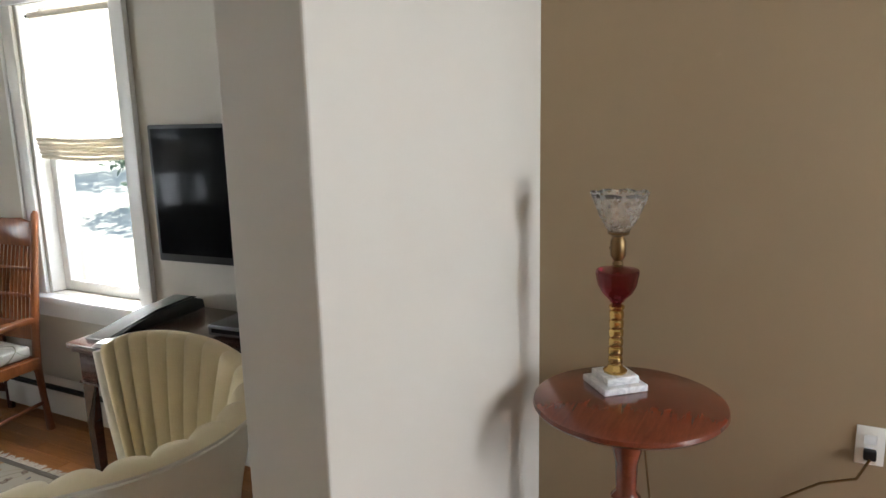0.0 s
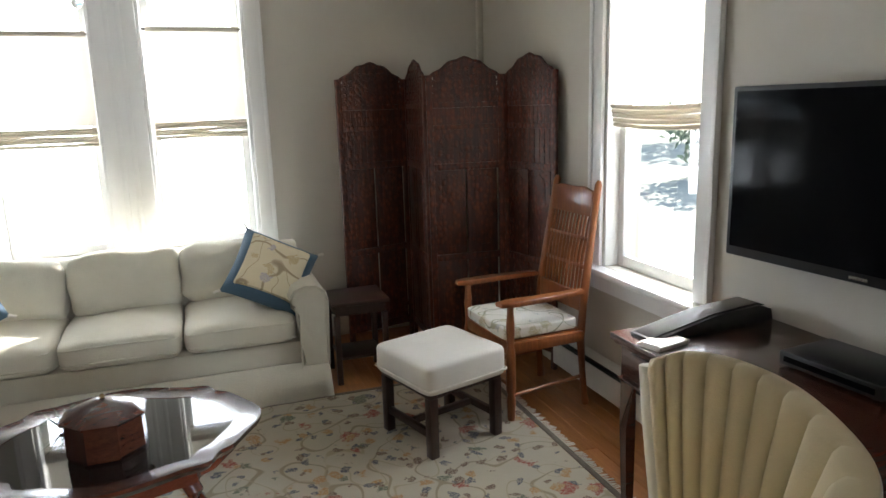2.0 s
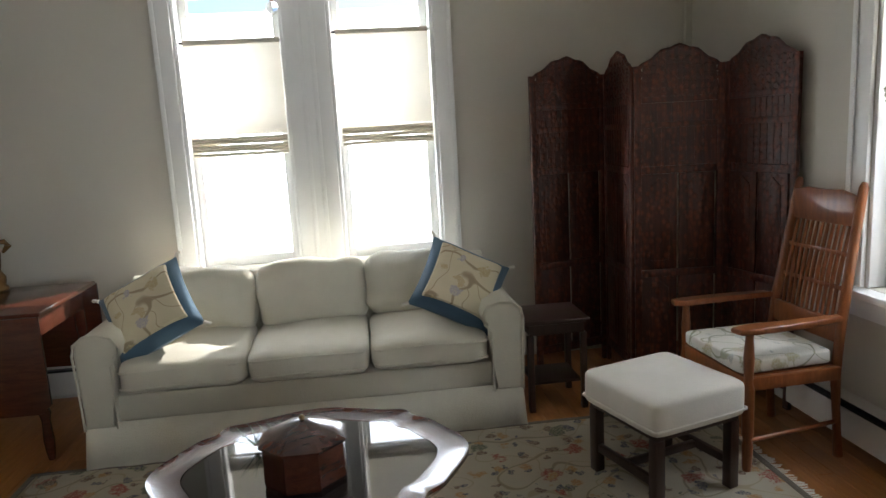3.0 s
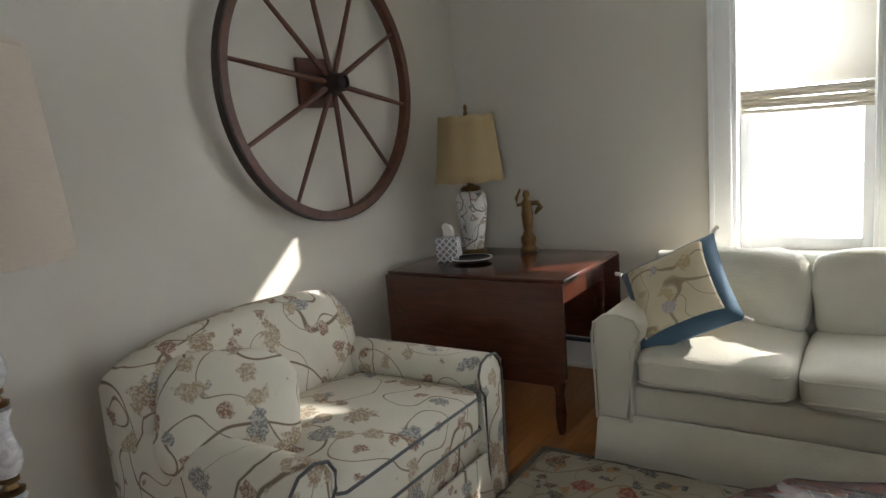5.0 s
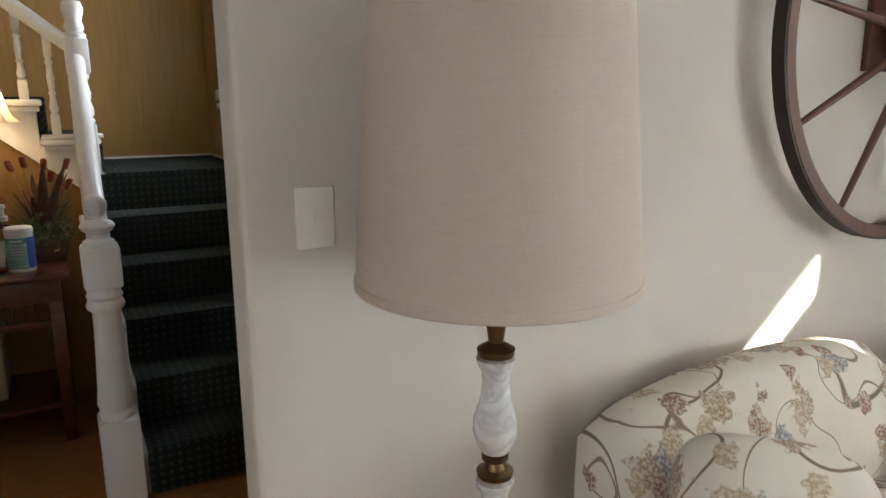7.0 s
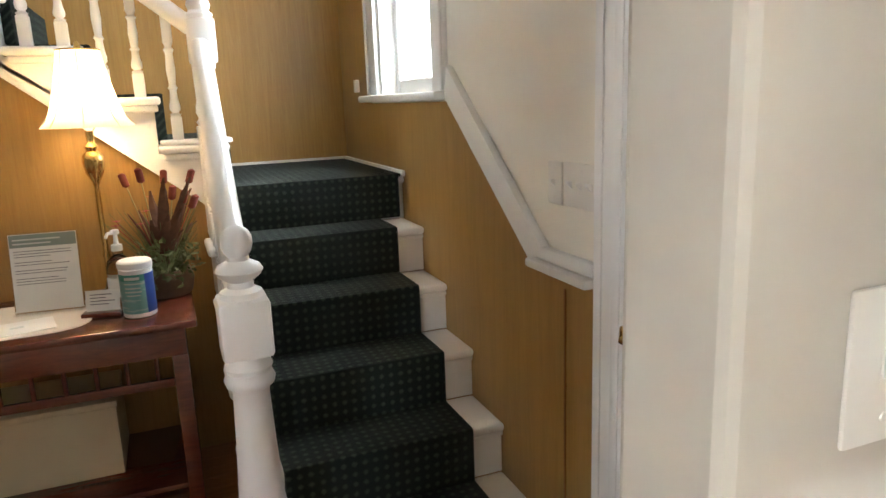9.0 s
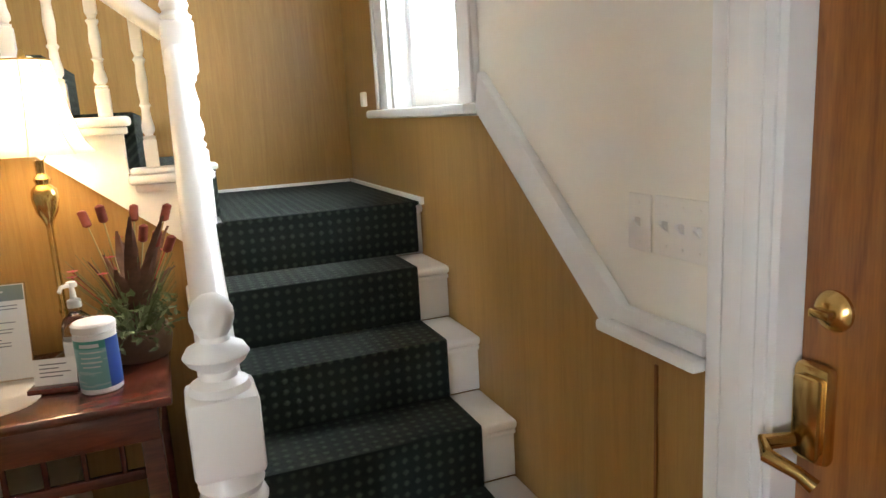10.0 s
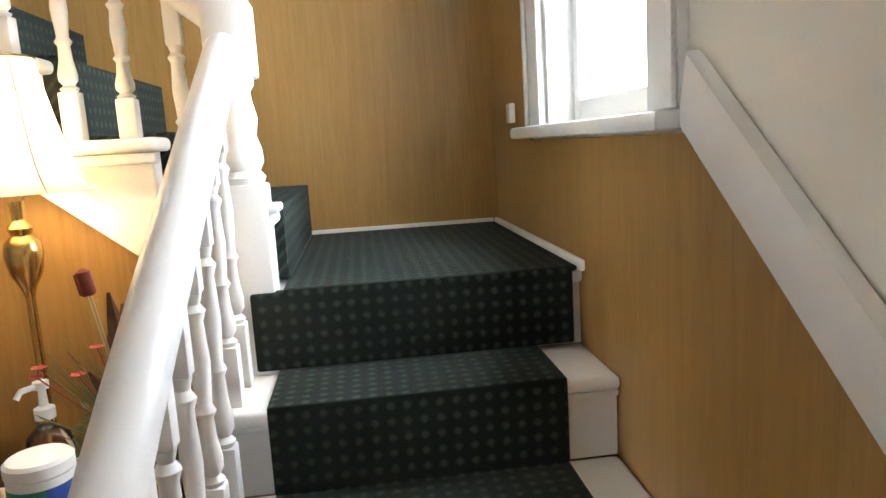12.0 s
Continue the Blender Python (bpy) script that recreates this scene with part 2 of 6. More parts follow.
def part(name, bm, mat, parent=None, label="", smooth=40):
    ob = new(name, mesh_from(name, bm, mat, smooth))
    ob.parent = parent
    if label:
        ob["label"] = label
    return ob


def thing(name, label, category, x=0, y=0, z=0, rz=0, group="", kind=""):
    ob = new(name)
    ob.empty_display_size = 0.1
    ob.matrix_basis = pose(x, y, z, 0, 0, rz)
    return tagged(ob, label, category, group, kind)


def setting(name, bm, mat, label="", category="", smooth=None):
    return tagged(new(name, mesh_from(name, bm, mat, smooth)), label, category, "", "structure")


def box(bm, x0, x1, y0, y1, z0, z1, r=0.0, seg=2):
    """A box with softened edges, added to bm."""
    vs = [bm.verts.new((x, y, z)) for x in (x0, x1) for y in (y0, y1) for z in (z0, z1)]
    fs = [bm.faces.new([vs[i] for i in q]) for q in ((0, 1, 3, 2), (4, 6, 7, 5), (0, 4, 5, 1), (2, 3, 7, 6), (0, 2, 6, 4), (1, 5, 7, 3))]
    if r > 0:
        es = list({e for f in fs for e in f.edges})
        bmesh.ops.bevel(bm, geom=es, offset=r, segments=seg, affect="EDGES", profile=0.5)
    return bm


def B(*a, **k):
    return box(bmesh.new(), *a, **k)


def lathe(profile, seg=28, x=0, y=0, bm=None, cap=True):
    """A turned shape from (radius, height) pairs."""
    bm = bm or bmesh.new()
    rings = []
    for r, z in profile:
        rings.append([bm.verts.new((x + max(r, 1e-4) * math.cos(2 * math.pi * i / seg), y + max(r, 1e-4) * math.sin(2 * math.pi * i / seg), z)) for i in range(seg)])
    for a, b in zip(rings, rings[1:]):
        for i in range(seg):
            j = (i + 1) % seg
            bm.faces.new((a[i], a[j], b[j], b[i]))
    if cap:
        bm.faces.new(rings[0])
        bm.faces.new(rings[-1])
    return bm


def tube(pts, r, seg=10, bm=None):
    """A rod along points; r is one radius or one for each point."""
    bm = bm or bmesh.new()
    pts = [Vector(p) for p in pts]
    rs = r if isinstance(r, (list, tuple)) else [r] * len(pts)
    rings = []
    for i, p in enumerate(pts):
        d = (pts[min(i + 1, len(pts) - 1)] - pts[max(i - 1, 0)]).normalized()
        q = d.to_track_quat("Z", "Y")
        rings.append([bm.verts.new(p + q @ Vector((rs[i] * math.cos(2 * math.pi * k / seg), rs[i] * math.sin(2 * math.pi * k / seg), 0))) for k in range(seg)])
    for a, b in zip(rings, rings[1:]):
        for k in range(seg):
            bm.faces.new((a[k], a[(k + 1) % seg], b[(k + 1) % seg], b[k]))
    bm.faces.new(rings[0])
    bm.faces.new(rings[-1])
    return bm


def slab(poly, axis, a, b, bm=None, r=0.0):
    """A flat shape pushed through from a to b along an axis. poly holds the two other coordinates in order."""
    bm = bm or bmesh.new()

    def at(p, d):
        return {"x": (d, p[0], p[1]), "y": (p[0], d, p[1]), "z": (p[0], p[1], d)}[axis]
    lo = [bm.verts.new(at(p, a)) for p in poly]
    hi = [bm.verts.new(at(p, b)) for p in poly]
    fs = [bm.faces.new(lo), bm.faces.new(hi)]
    n = len(poly)
    for i in range(n):
        fs.append(bm.faces.new((lo[i], lo[(i + 1) % n], hi[(i + 1) % n], hi[i])))
    if r:
        es = [e for f in fs[:2] for e in f.edges]
        bmesh.ops.bevel(bm, geom=es, offset=r, segments=2, affect="EDGES", profile=0.5)
    return bm


def cushion(sx, sy, sz, cx=0, cy=0, cz=0, e=0.35, crown=0.0, seed=0, wob=0.006, n=20, bm=None, turn=None):
    """A stuffed cushion: a rounded block, crowned on top, with slight unevenness."""
    bm = bm or bmesh.new()
    rows = []
    turn = turn or Matrix.Identity(3)
    for i in range(n + 1):
        la = -math.pi / 2 + math.pi * i / n
        row = []
        for j in range(2 * n):
            lo = 2 * math.pi * j / (2 * n)

            def pw(v, q):
                return math.copysign(abs(v) ** q, v)
            x = sx / 2 * pw(math.cos(la), e) * pw(math.cos(lo), e)
            y = sy / 2 * pw(math.cos(la), e) * pw(math.sin(lo), e)
            z = sz / 2 * pw(math.sin(la), e * 1.6)
            if crown:
                z += crown * (1 - min(1, (2 * x / sx) ** 2)) * (1 - min(1, (2 * y / sy) ** 2)) * (1 if z > 0 else -0.3)
            p = Vector((x, y, z))
            p += wob * noise.noise_vector(p * 7 + Vector((seed * 3.1, seed, 0)))
            row.append(bm.verts.new(turn @ p + Vector((cx, cy, cz))))
        rows.append(row)
    for a, b in zip(rows, rows[1:]):
        for j in range(2 * n):
            k = (j + 1) % (2 * n)
            bm.faces.new((a[j], a[k], b[k], b[j]))
    bmesh.ops.remove_doubles(bm, verts=bm.verts, dist=0.0005)
    return bm


def wall_with_holes(axis, a, b, lo, hi, z0, z1, holes):
    """A wall from a to b thick, lo to hi long, with openings (u0, u1, w0, w1)."""
    bm = bmesh.new()
    us = sorted({lo, hi, *[h[0] for h in holes], *[h[1] for h in holes]})
    for u0, u1 in zip(us, us[1:]):
        cuts = sorted((h[2], h[3]) for h in holes if h[0] <= u0 + 1e-6 and h[1] >= u1 - 1e-6)
        z = z0
        for w0, w1 in cuts + [(z1, z1)]:
            if w0 - z > 1e-4:
                box(bm, *((a, b, u0, u1) if axis == "x" else (u0, u1, a, b)), z, w0)
            z = w1
    return bm


# ---- structure ----
H = 2.62
TVX, SOFAY, STUB0, STUB1, STUBX = 4.65, 6.25, 1.88, 2.09, 3.41
HALLY, BACKX, ENDY = 3.67, -3.62, 3.01
setting("floor", B(-3.9, 4.9, -1.5, 6.5, -0.12, -0.0045), M_PLANK, "worn reddish oak board floor", "floor")
setting("ceiling", B(-3.9, 4.9, -1.5, 6.5, H, H + 0.12), M_CEIL, "plain white plaster ceiling", "ceiling")
W1 = (1.56, 2.18, 0.72, 2.34)
W2 = (2.43, 3.05, 0.72, 2.34)
W3 = (3.93, 4.66, 0.72, 2.20)
W4 = (-2.92, -2.18, 1.50, 2.40)
WB = (3.30, 4.40, 0.75, 2.25)
setting("wall_north", wall_with_holes("y", SOFAY, SOFAY + 0.15, -0.12, 4.9, 0, H, [W1, W2]), M_WALL, "cream painted wall behind the sofa", "wall")
setting("wall_east", wall_with_holes("x", TVX, TVX + 0.22, STUB1 + 0.0, SOFAY, 0, H, [W3]), M_WALL, "cream painted wall behind the television", "wall")
setting("wall_lamp_room", B(TVX, TVX + 0.22, -1.3, STUB1, 0, H), M_TAN, "tan painted wall behind the lamp table", "wall")
setting("wall_partition", B(STUBX, TVX, STUB0, STUB1, 0, H, r=0.006), M_WALL, "cream wall stub between two rooms", "wall")
setting("wall_partition_west", B(0, 0.45, STUB0, STUB1, 0, H), M_WALL, "cream wall stub between two rooms", "wall")
setting("wall_back", wall_with_holes("y", -1.42, -1.2, -3.9, 4.9, 0, H, [WB]), M_WALL, "cream wall of the back room", "wall")
setting("wall_wheel", B(-0.12, 0, ENDY, SOFAY, 0, H, r=0.012), M_WALL, "off-white painted wall behind the wagon wheel", "wall")
setting("wall_west_back", B(-0.12, 0, -1.2, 1.6, 0, H), M_WALL, "cream wall of the back room", "wall")
setting("wall_hall_back", B(BACKX - 0.12, BACKX, -1.2, HALLY, 0, 3.4), M_PANEL, "golden wood-grain panelled stair wall", "wall")
setting("wall_stairs", wall_with_holes("y", HALLY, HALLY + 0.16, BACKX - 0.12, -0.12, 0, 3.4, [W4, (-0.95, -0.14, 0.0, 2.06)]), M_HALLWALL, "ivory painted stair wall", "wall")


def board(name, poly, axis, a, b, mat, label, cat):
    return setting(name, slab(poly, axis, a, b), mat, label, cat)


# golden panelling along the stair wall, below the rail
panel_poly = [(-1.10, 0.0), (-1.10, 0.987), (-1.41, 0.987), (-2.06, 1.46), (-3.07, 1.46), (-3.07, 2.6), (BACKX, 2.6), (BACKX, 0.0)]
board("panelling_stairs", panel_poly, "y", HALLY - 0.012, HALLY - 0.002, M_PANEL, "golden wood-grain panelling under the stair rail", "panelling")
for sx in (-1.245,):
    setting("panel_joint", B(sx - 0.004, sx + 0.004, HALLY - 0.016, HALLY - 0.0125, 0, 0.95), M_OAK, "thin joint strip in the panelling", "trim")
under = [(2.93, 0), (2.93, 1.00), (1.0, 2.55), (-1.2, 2.55), (-1.2, 0)]
board("wall_under_stairs", under, "x", -2.76, -2.69, M_PANEL, "golden wood-grain panelling under the upper stairs", "wall")


def window(name, axis, face, out, u0, u1, z0, z1, casing=0.10, split=None, sill=True, label="", apron=True):
    """A sash window: casing on the wall, jambs, sashes and panes. out: +1 or -1 along the axis, away from the room."""
    w = thing(name, label, "window", kind="structure")

    def bx(a, b, c0, c1, d0, d1, r=0.004):
        a, b = sorted((face + out * a, face + out * b))
        return B(*((c0, c1, a, b) if axis == "y" else (a, b, c0, c1)), d0, d1, r=r)
    c = casing
    part("casing", bx(-0.022, -0.0005, u0 - c, u0, z0, z1), M_TRIM, w)
    part("casing", bx(-0.022, -0.0005, u1, u1 + c, z0, z1), M_TRIM, w)
    part("casing", bx(-0.026, -0.0005, u0 - c - 0.02, u1 + c + 0.02, z1 + 0.0015, z1 + 0.12), M_TRIM, w)
    part("casing_edge", bx(-0.034, -0.023, u0 - c - 0.004, u0 - c + 0.022, z0, z1), M_TRIM, w)
    part("casing_edge", bx(-0.034, -0.023, u1 + c - 0.022, u1 + c + 0.004, z0, z1), M_TRIM, w)
    if sill:
        part("sill", bx(-0.075, 0.06, u0 - c - 0.03, u1 + c + 0.03, z0 - 0.035, z0 - 0.002, 0.010), M_TRIM, w)
        if apron:
            part("apron", bx(-0.020, -0.0005, u0 - c, u1 + c, z0 - 0.13, z0 - 0.037), M_TRIM, w)
    part("jamb", bx(0.001, 0.155, u0 - 0.0, u0 + 0.022, z0, z1), M_TRIM, w)
    part("jamb", bx(0.001, 0.155, u1 - 0.022, u1, z0, z1), M_TRIM, w)
    zm = split or (z0 + z1) / 2
    for nm, d, a, b in (("lower_sash", 0.075, z0, zm + 0.02), ("upper_sash", 0.115, zm - 0.02, z1)):
        s = part(nm, bx(d, d + 0.034, u0 + 0.023, u0 + 0.070, a + 0.001, b - 0.001), M_TRIM, w)
        part("stile", bx(d, d + 0.034, u1 - 0.070, u1 - 0.023, a + 0.001, b - 0.001), M_TRIM, s)
        part("rail", bx(d + 0.001, d + 0.033, u0 + 0.070, u1 - 0.070, a + 0.001, a + 0.060), M_TRIM, s)
        part("rail", bx(d + 0.001, d + 0.033, u0 + 0.070, u1 - 0.070, b - 0.042, b - 0.001), M_TRIM, s)
        pane = part("pane", bx(d + 0.014, d + 0.018, u0 + 0.068, u1 - 0.068, a + 0.055, b - 0.04, 0), M_GLASS, s)
        pane.visible_shadow = False
    return w


window("window_1", "y", SOFAY, 1, *W1, label="tall white double-hung window above the sofa")
window("window_2", "y", SOFAY, 1, *W2, label="tall white double-hung window above the sofa")
setting("window_mullion", B(W1[1] + 0.1005, W2[0] - 0.1005, SOFAY - 0.023, SOFAY - 0.0005, 0.72, 2.34, r=0.003), M_TRIM, "white board between the paired windows", "trim")
window("window_3", "x", TVX, 1, *W3, label="white double-hung window beside the television")
window("window_4", "y", HALLY, 1, *W4, casing=0.12, split=2.38, apron=False, label="white window on the stair landing")
window("window_5", "y", -1.2, -1, *WB, label="white window of the back room")


def heater(x, y, length, rz):
    h = thing("baseboard_heater", "cream enamelled baseboard heater along the wall", "heater", x, y, 0, rz, "baseboard heaters")
    part("back_plate", B(0, length, -0.012, -0.002, 0.02, 0.23, r=0.002), M_HEATER, h)
    part("front_cover", slab([(-0.058, 0.045), (-0.066, 0.05), (-0.066, 0.165), (-0.056, 0.178), (-0.05, 0.172), (-0.058, 0.16), (-0.058, 0.05)], "x", 0, length), M_HEATER, h)
    part("top_cover", slab([(-0.012, 0.226), (-0.058, 0.214), (-0.062, 0.220), (-0.012, 0.234)], "x", 0, length), M_HEATER, h)
    part("fin_core", B(0.01, length - 0.01, -0.050, -0.016, 0.05, 0.19), M_BLACK, h, "dark heating fins in the slot")
    part("foot", B(0.02, 0.05, -0.06, -0.012, 0.0, 0.045), M_HEATER, h)
    part("foot", B(length - 0.05, length - 0.02, -0.06, -0.012, 0.0, 0.045), M_HEATER, h)


heater(TVX, 6.2, 3.9, -90)
heater(0.05, SOFAY, 4.4, 0)
setting("baseboard", B(TVX - 0.018, TVX - 0.001, -1.2, STUB0 - 0.001, 0, 0.14, r=0.004), M_TRIM, "white painted baseboard", "trim")
setting("baseboard_partition", B(STUBX, TVX - 0.02, STUB0 - 0.018, STUB0 - 0.001, 0, 0.14, r=0.004), M_TRIM, "white painted baseboard", "trim")
setting("baseboard_wheel", B(0.001, 0.018, ENDY, SOFAY - 0.08, 0, 0.14, r=0.004), M_TRIM, "white painted baseboard", "trim")
setting("corner_strip", B(TVX - 0.045, TVX - 0.001, SOFAY - 0.03, SOFAY - 0.001, 0.25, H, r=0.004), M_WALL, "cream painted strip in the room corner", "trim")

# ---- outside: pale lawn, trees and a neighbour's fence ----
M_LAWN = plain("dry_lawn", (0.50, 0.52, 0.42), 0.9, vary=0.25, scale=3, bump=0.3)
setting("ground", B(-120, 120, -120, 120, -0.7, -0.6), M_LAWN, "sunlit lawn outside the windows", "ground")


def leaf_clump(cx, cy, cz, rx, ry, rz, count, size, seed):
    rng = random.Random(seed)
    bm = bmesh.new()
    for _ in range(count):
        d = Vector((rng.gauss(0, 1), rng.gauss(0, 1), rng.gauss(0, 1))).normalized() * rng.uniform(0.35, 1.0) ** 0.6
        lump = 1 + 0.35 * noise.noise(d * 2.2 + Vector((seed, 0, 0)))
        p = Vector((cx + rx * d.x * lump, cy + ry * d.y * lump, cz + rz * d.z * lump))
        q = Euler((rng.uniform(0, 6.3), rng.uniform(0, 6.3), rng.uniform(0, 6.3))).to_matrix()
        s = size * rng.uniform(0.6, 1.4)
        bm.faces.new([bm.verts.new(p + q @ Vector(v) * s) for v in ((-0.5, 0, 0), (0, -0.28, 0.05), (0.6, 0, 0), (0, 0.28, 0.05))])
    return bm


M_LEAF = shade_cloth("leaves", (0.15, 0.20, 0.15), 0.6)
M_BARK = plain("bark", (0.10, 0.075, 0.055), 0.9, vary=0.3, scale=12, bump=0.5, fine=30)


def tree(x, y, h, r, seed, mid=0.62, leaf=0.30):
    t = thing("tree", "leafy green garden tree outside the window", "tree", x, y, -0.6, 0, "garden trees")
    bm = tube([(0, 0, 0), (0.05, 0.03, h * 0.3), (0.02, 0.1, h * 0.6), (0.08, 0.05, h * 0.85)], [0.17, 0.13, 0.09, 0.03])
    rng = random.Random(seed)
    for i in range(7):
        a = i * 0.9 + rng.random()
        tube([(0.03, 0.03, h * (0.3 + 0.07 * i)), (r * 0.4 * math.cos(a), r * 0.4 * math.sin(a), h * (0.42 + 0.07 * i)), (r * 0.8 * math.cos(a), r * 0.8 * math.sin(a), h * (0.5 + 0.07 * i))], [0.06, 0.04, 0.012], 6, bm)
    part("trunk", bm, M_BARK, t)
    part("crown", leaf_clump(0, 0, h * mid, r, r, h * 0.42, 2600, leaf, seed), M_LEAF, t, smooth=None)


tree(27.0, 31.0, 7.0, 3.4, 3)
tree(33.0, 33.0, 8.0, 3.8, 5)
tree(16.6, 16.8, 3.6, 2.0, 8, 0.46, 0.20)


def far_garden_glow():
    """Glowing garden backdrop far behind the glass; emission stands in for sunlight."""
    n = Nodes("far_garden_glow", 1.0)
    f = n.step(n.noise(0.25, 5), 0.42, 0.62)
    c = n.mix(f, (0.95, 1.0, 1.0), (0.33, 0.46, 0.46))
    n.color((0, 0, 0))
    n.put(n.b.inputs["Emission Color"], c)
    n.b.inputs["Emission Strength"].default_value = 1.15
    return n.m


setting("backdrop", B(52.0, 52.2, 10, 95, -0.6, 12.0), far_garden_glow(), "pale glowing backdrop of a sunlit garden in the distance", "backdrop")

# ---- stairs ----
RISE, RUN = 0.19, 0.24
SY0, SY1 = 2.79, HALLY - 0.013


def nose(n):
    return -1.39 - RUN * (n - 1)


stairs = thing("staircase", "white painted staircase with a dark green patterned carpet", "staircase", kind="structure")
for n in range(1, 6):
    x, z = nose(n), RISE * n
    st = part("step", B(x - RUN - 0.03, x + 0.0, SY0, SY1, z - 0.032, z, r=0.013, seg=3), M_TRIMHALL, stairs)
    part("riser", B(x - 0.045, x - 0.028, SY0 + 0.03, SY1 - 0.002, z - RISE, z - 0.0325), M_TRIMHALL, st)
    part("bracket", B(x - RUN - 0.028, x - 0.03, SY0 + 0.022, SY0 + 0.0295, z - RISE - 0.03, z - 0.033, r=0.003), M_TRIMHALL, st)
    part("moulding", B(x - 0.05, x - 0.012, SY0 + 0.03, SY1 - 0.001, z - 0.05, z - 0.033, r=0.006), M_TRIMHALL, st)
xl = nose(6)
part("landing", B(BACKX + 0.001, xl, SY0 + 0.06, SY1, 1.14 - 0.032, 1.14, r=0.01), M_TRIMHALL, stairs)
part("landing_riser", B(xl - 0.045, xl - 0.028, SY0 + 0.03, SY1 - 0.002, 0.95, 1.107), M_TRIMHALL, stairs)
part("landing_skirt", B(BACKX + 0.001, BACKX + 0.016, SY0 + 0.1, SY1 - 0.02, 1.141, 1.168, r=0.003), M_TRIMHALL, stairs)
part("landing_skirt", B(BACKX + 0.001, xl + 0.02, SY1 - 0.016, SY1 - 0.001, 1.141, 1.168, r=0.003), M_TRIMHALL, stairs)
# upper flight, climbing away from the landing along the back wall
for k in range(1, 7):
    yk, z = 2.93 - 0.24 * (k - 1), 1.14 + RISE * k
    st = part("step", B(BACKX + 0.001, -2.60, yk - 0.27, yk, z - 0.032, z, r=0.012, seg=3), M_TRIMHALL, stairs)
    part("riser", B(BACKX + 0.002, -2.66, yk - 0.045, yk - 0.028, z - RISE, z - 0.0325), M_TRIMHALL, st)
    part("moulding", B(-2.66, -2.625, yk - 0.25, yk - 0.012, z - 0.058, z - 0.033, r=0.006), M_TRIMHALL, st)
    bm = bmesh.new()
    box(bm, BACKX + 0.02, -2.72, yk - 0.268, yk + 0.010, z + 0.0005, z + 0.013, r=0.006)
    box(bm, BACKX + 0.02, -2.72, yk - 0.028, yk + 0.009, z - RISE + 0.014, z + 0.006, r=0.005)
    part("stair_carpet", bm, M_CARPETUP, st)
    if k == 1:
        part("tread_edge", B(-2.70, -2.60, yk - 0.26, yk + 0.012, z + 0.0005, z + 0.02, r=0.006), M_TRIMHALL, st)
sk = [(2.95, 0.97), (2.95, 1.135)] + [p for k in range(1, 7) for p in ((2.90 - 0.24 * (k - 1), 1.14 + RISE * (k - 1) - (0.005 if k == 1 else 0.034)), (2.90 - 0.24 * (k - 1), 1.14 + RISE * k - 0.034))] + [(1.30, 2.246), (1.30, 2.30)]
part("stringer", slab(sk, "x", -2.685, -2.655), M_TRIMHALL, stairs)
# carpet runner, lower flight
for n in range(1, 6):
    x, z = nose(n), RISE * n
    bm = bmesh.new()
    box(bm, x - RUN + 0.002, x + 0.012, SY0 + 0.12, 3.535, z + 0.0005, z + 0.014, r=0.006)
    box(bm, x - 0.026, x + 0.013, SY0 + 0.12, 3.535, z - RISE + 0.012, z + 0.008, r=0.006)
    part("stair_carpet", bm, M_CARPET, stairs)
bm = bmesh.new()
box(bm, BACKX + 0.02, xl + 0.012, 2.935, SY1 - 0.018, 1.1405, 1.155, r=0.006)
box(bm, xl - 0.026, xl + 0.013, 2.86, SY1 - 0.03, 0.962, 1.148, r=0.006)
part("landing_carpet", bm, M_CARPET, stairs)


def square(w, z0, z1, x=0, y=0, bm=None, r=0.008):
    return box(bm or bmesh.new(), x - w / 2, x + w / 2, y - w / 2, y + w / 2, z0, z1, r=r)


def newel_lower(x, y):
    p = thing("newel_post", "stout white turned newel post with a ball top", "newel post", x, y, 0, 0, "newel posts")
    part("base_block", square(0.14, 0.0, 0.34), M_TRIMHALL, p)
    part("shaft", lathe([(0.06, 0.34), (0.066, 0.36), (0.058, 0.375), (0.066, 0.40), (0.06, 0.45), (0.052, 0.6), (0.047, 0.74), (0.049, 0.755), (0.062, 0.765), (0.066, 0.78), (0.060, 0.795), (0.056, 0.80), (0.062, 0.815), (0.056, 0.83), (0.052, 0.85)]), M_TRIMHALL, p)
    part("block", square(0.128, 0.845, 1.0, r=0.012), M_TRIMHALL, p)
    part("ball", lathe([(0.056, 1.0), (0.052, 1.015), (0.034, 1.025), (0.032, 1.04), (0.052, 1.055), (0.060, 1.068), (0.052, 1.082), (0.028, 1.094), (0.025, 1.104), (0.034, 1.116), (0.0395, 1.134), (0.039, 1.152), (0.031, 1.169), (0.017, 1.179), (0.002, 1.182)]), M_TRIMHALL, p)
    return p


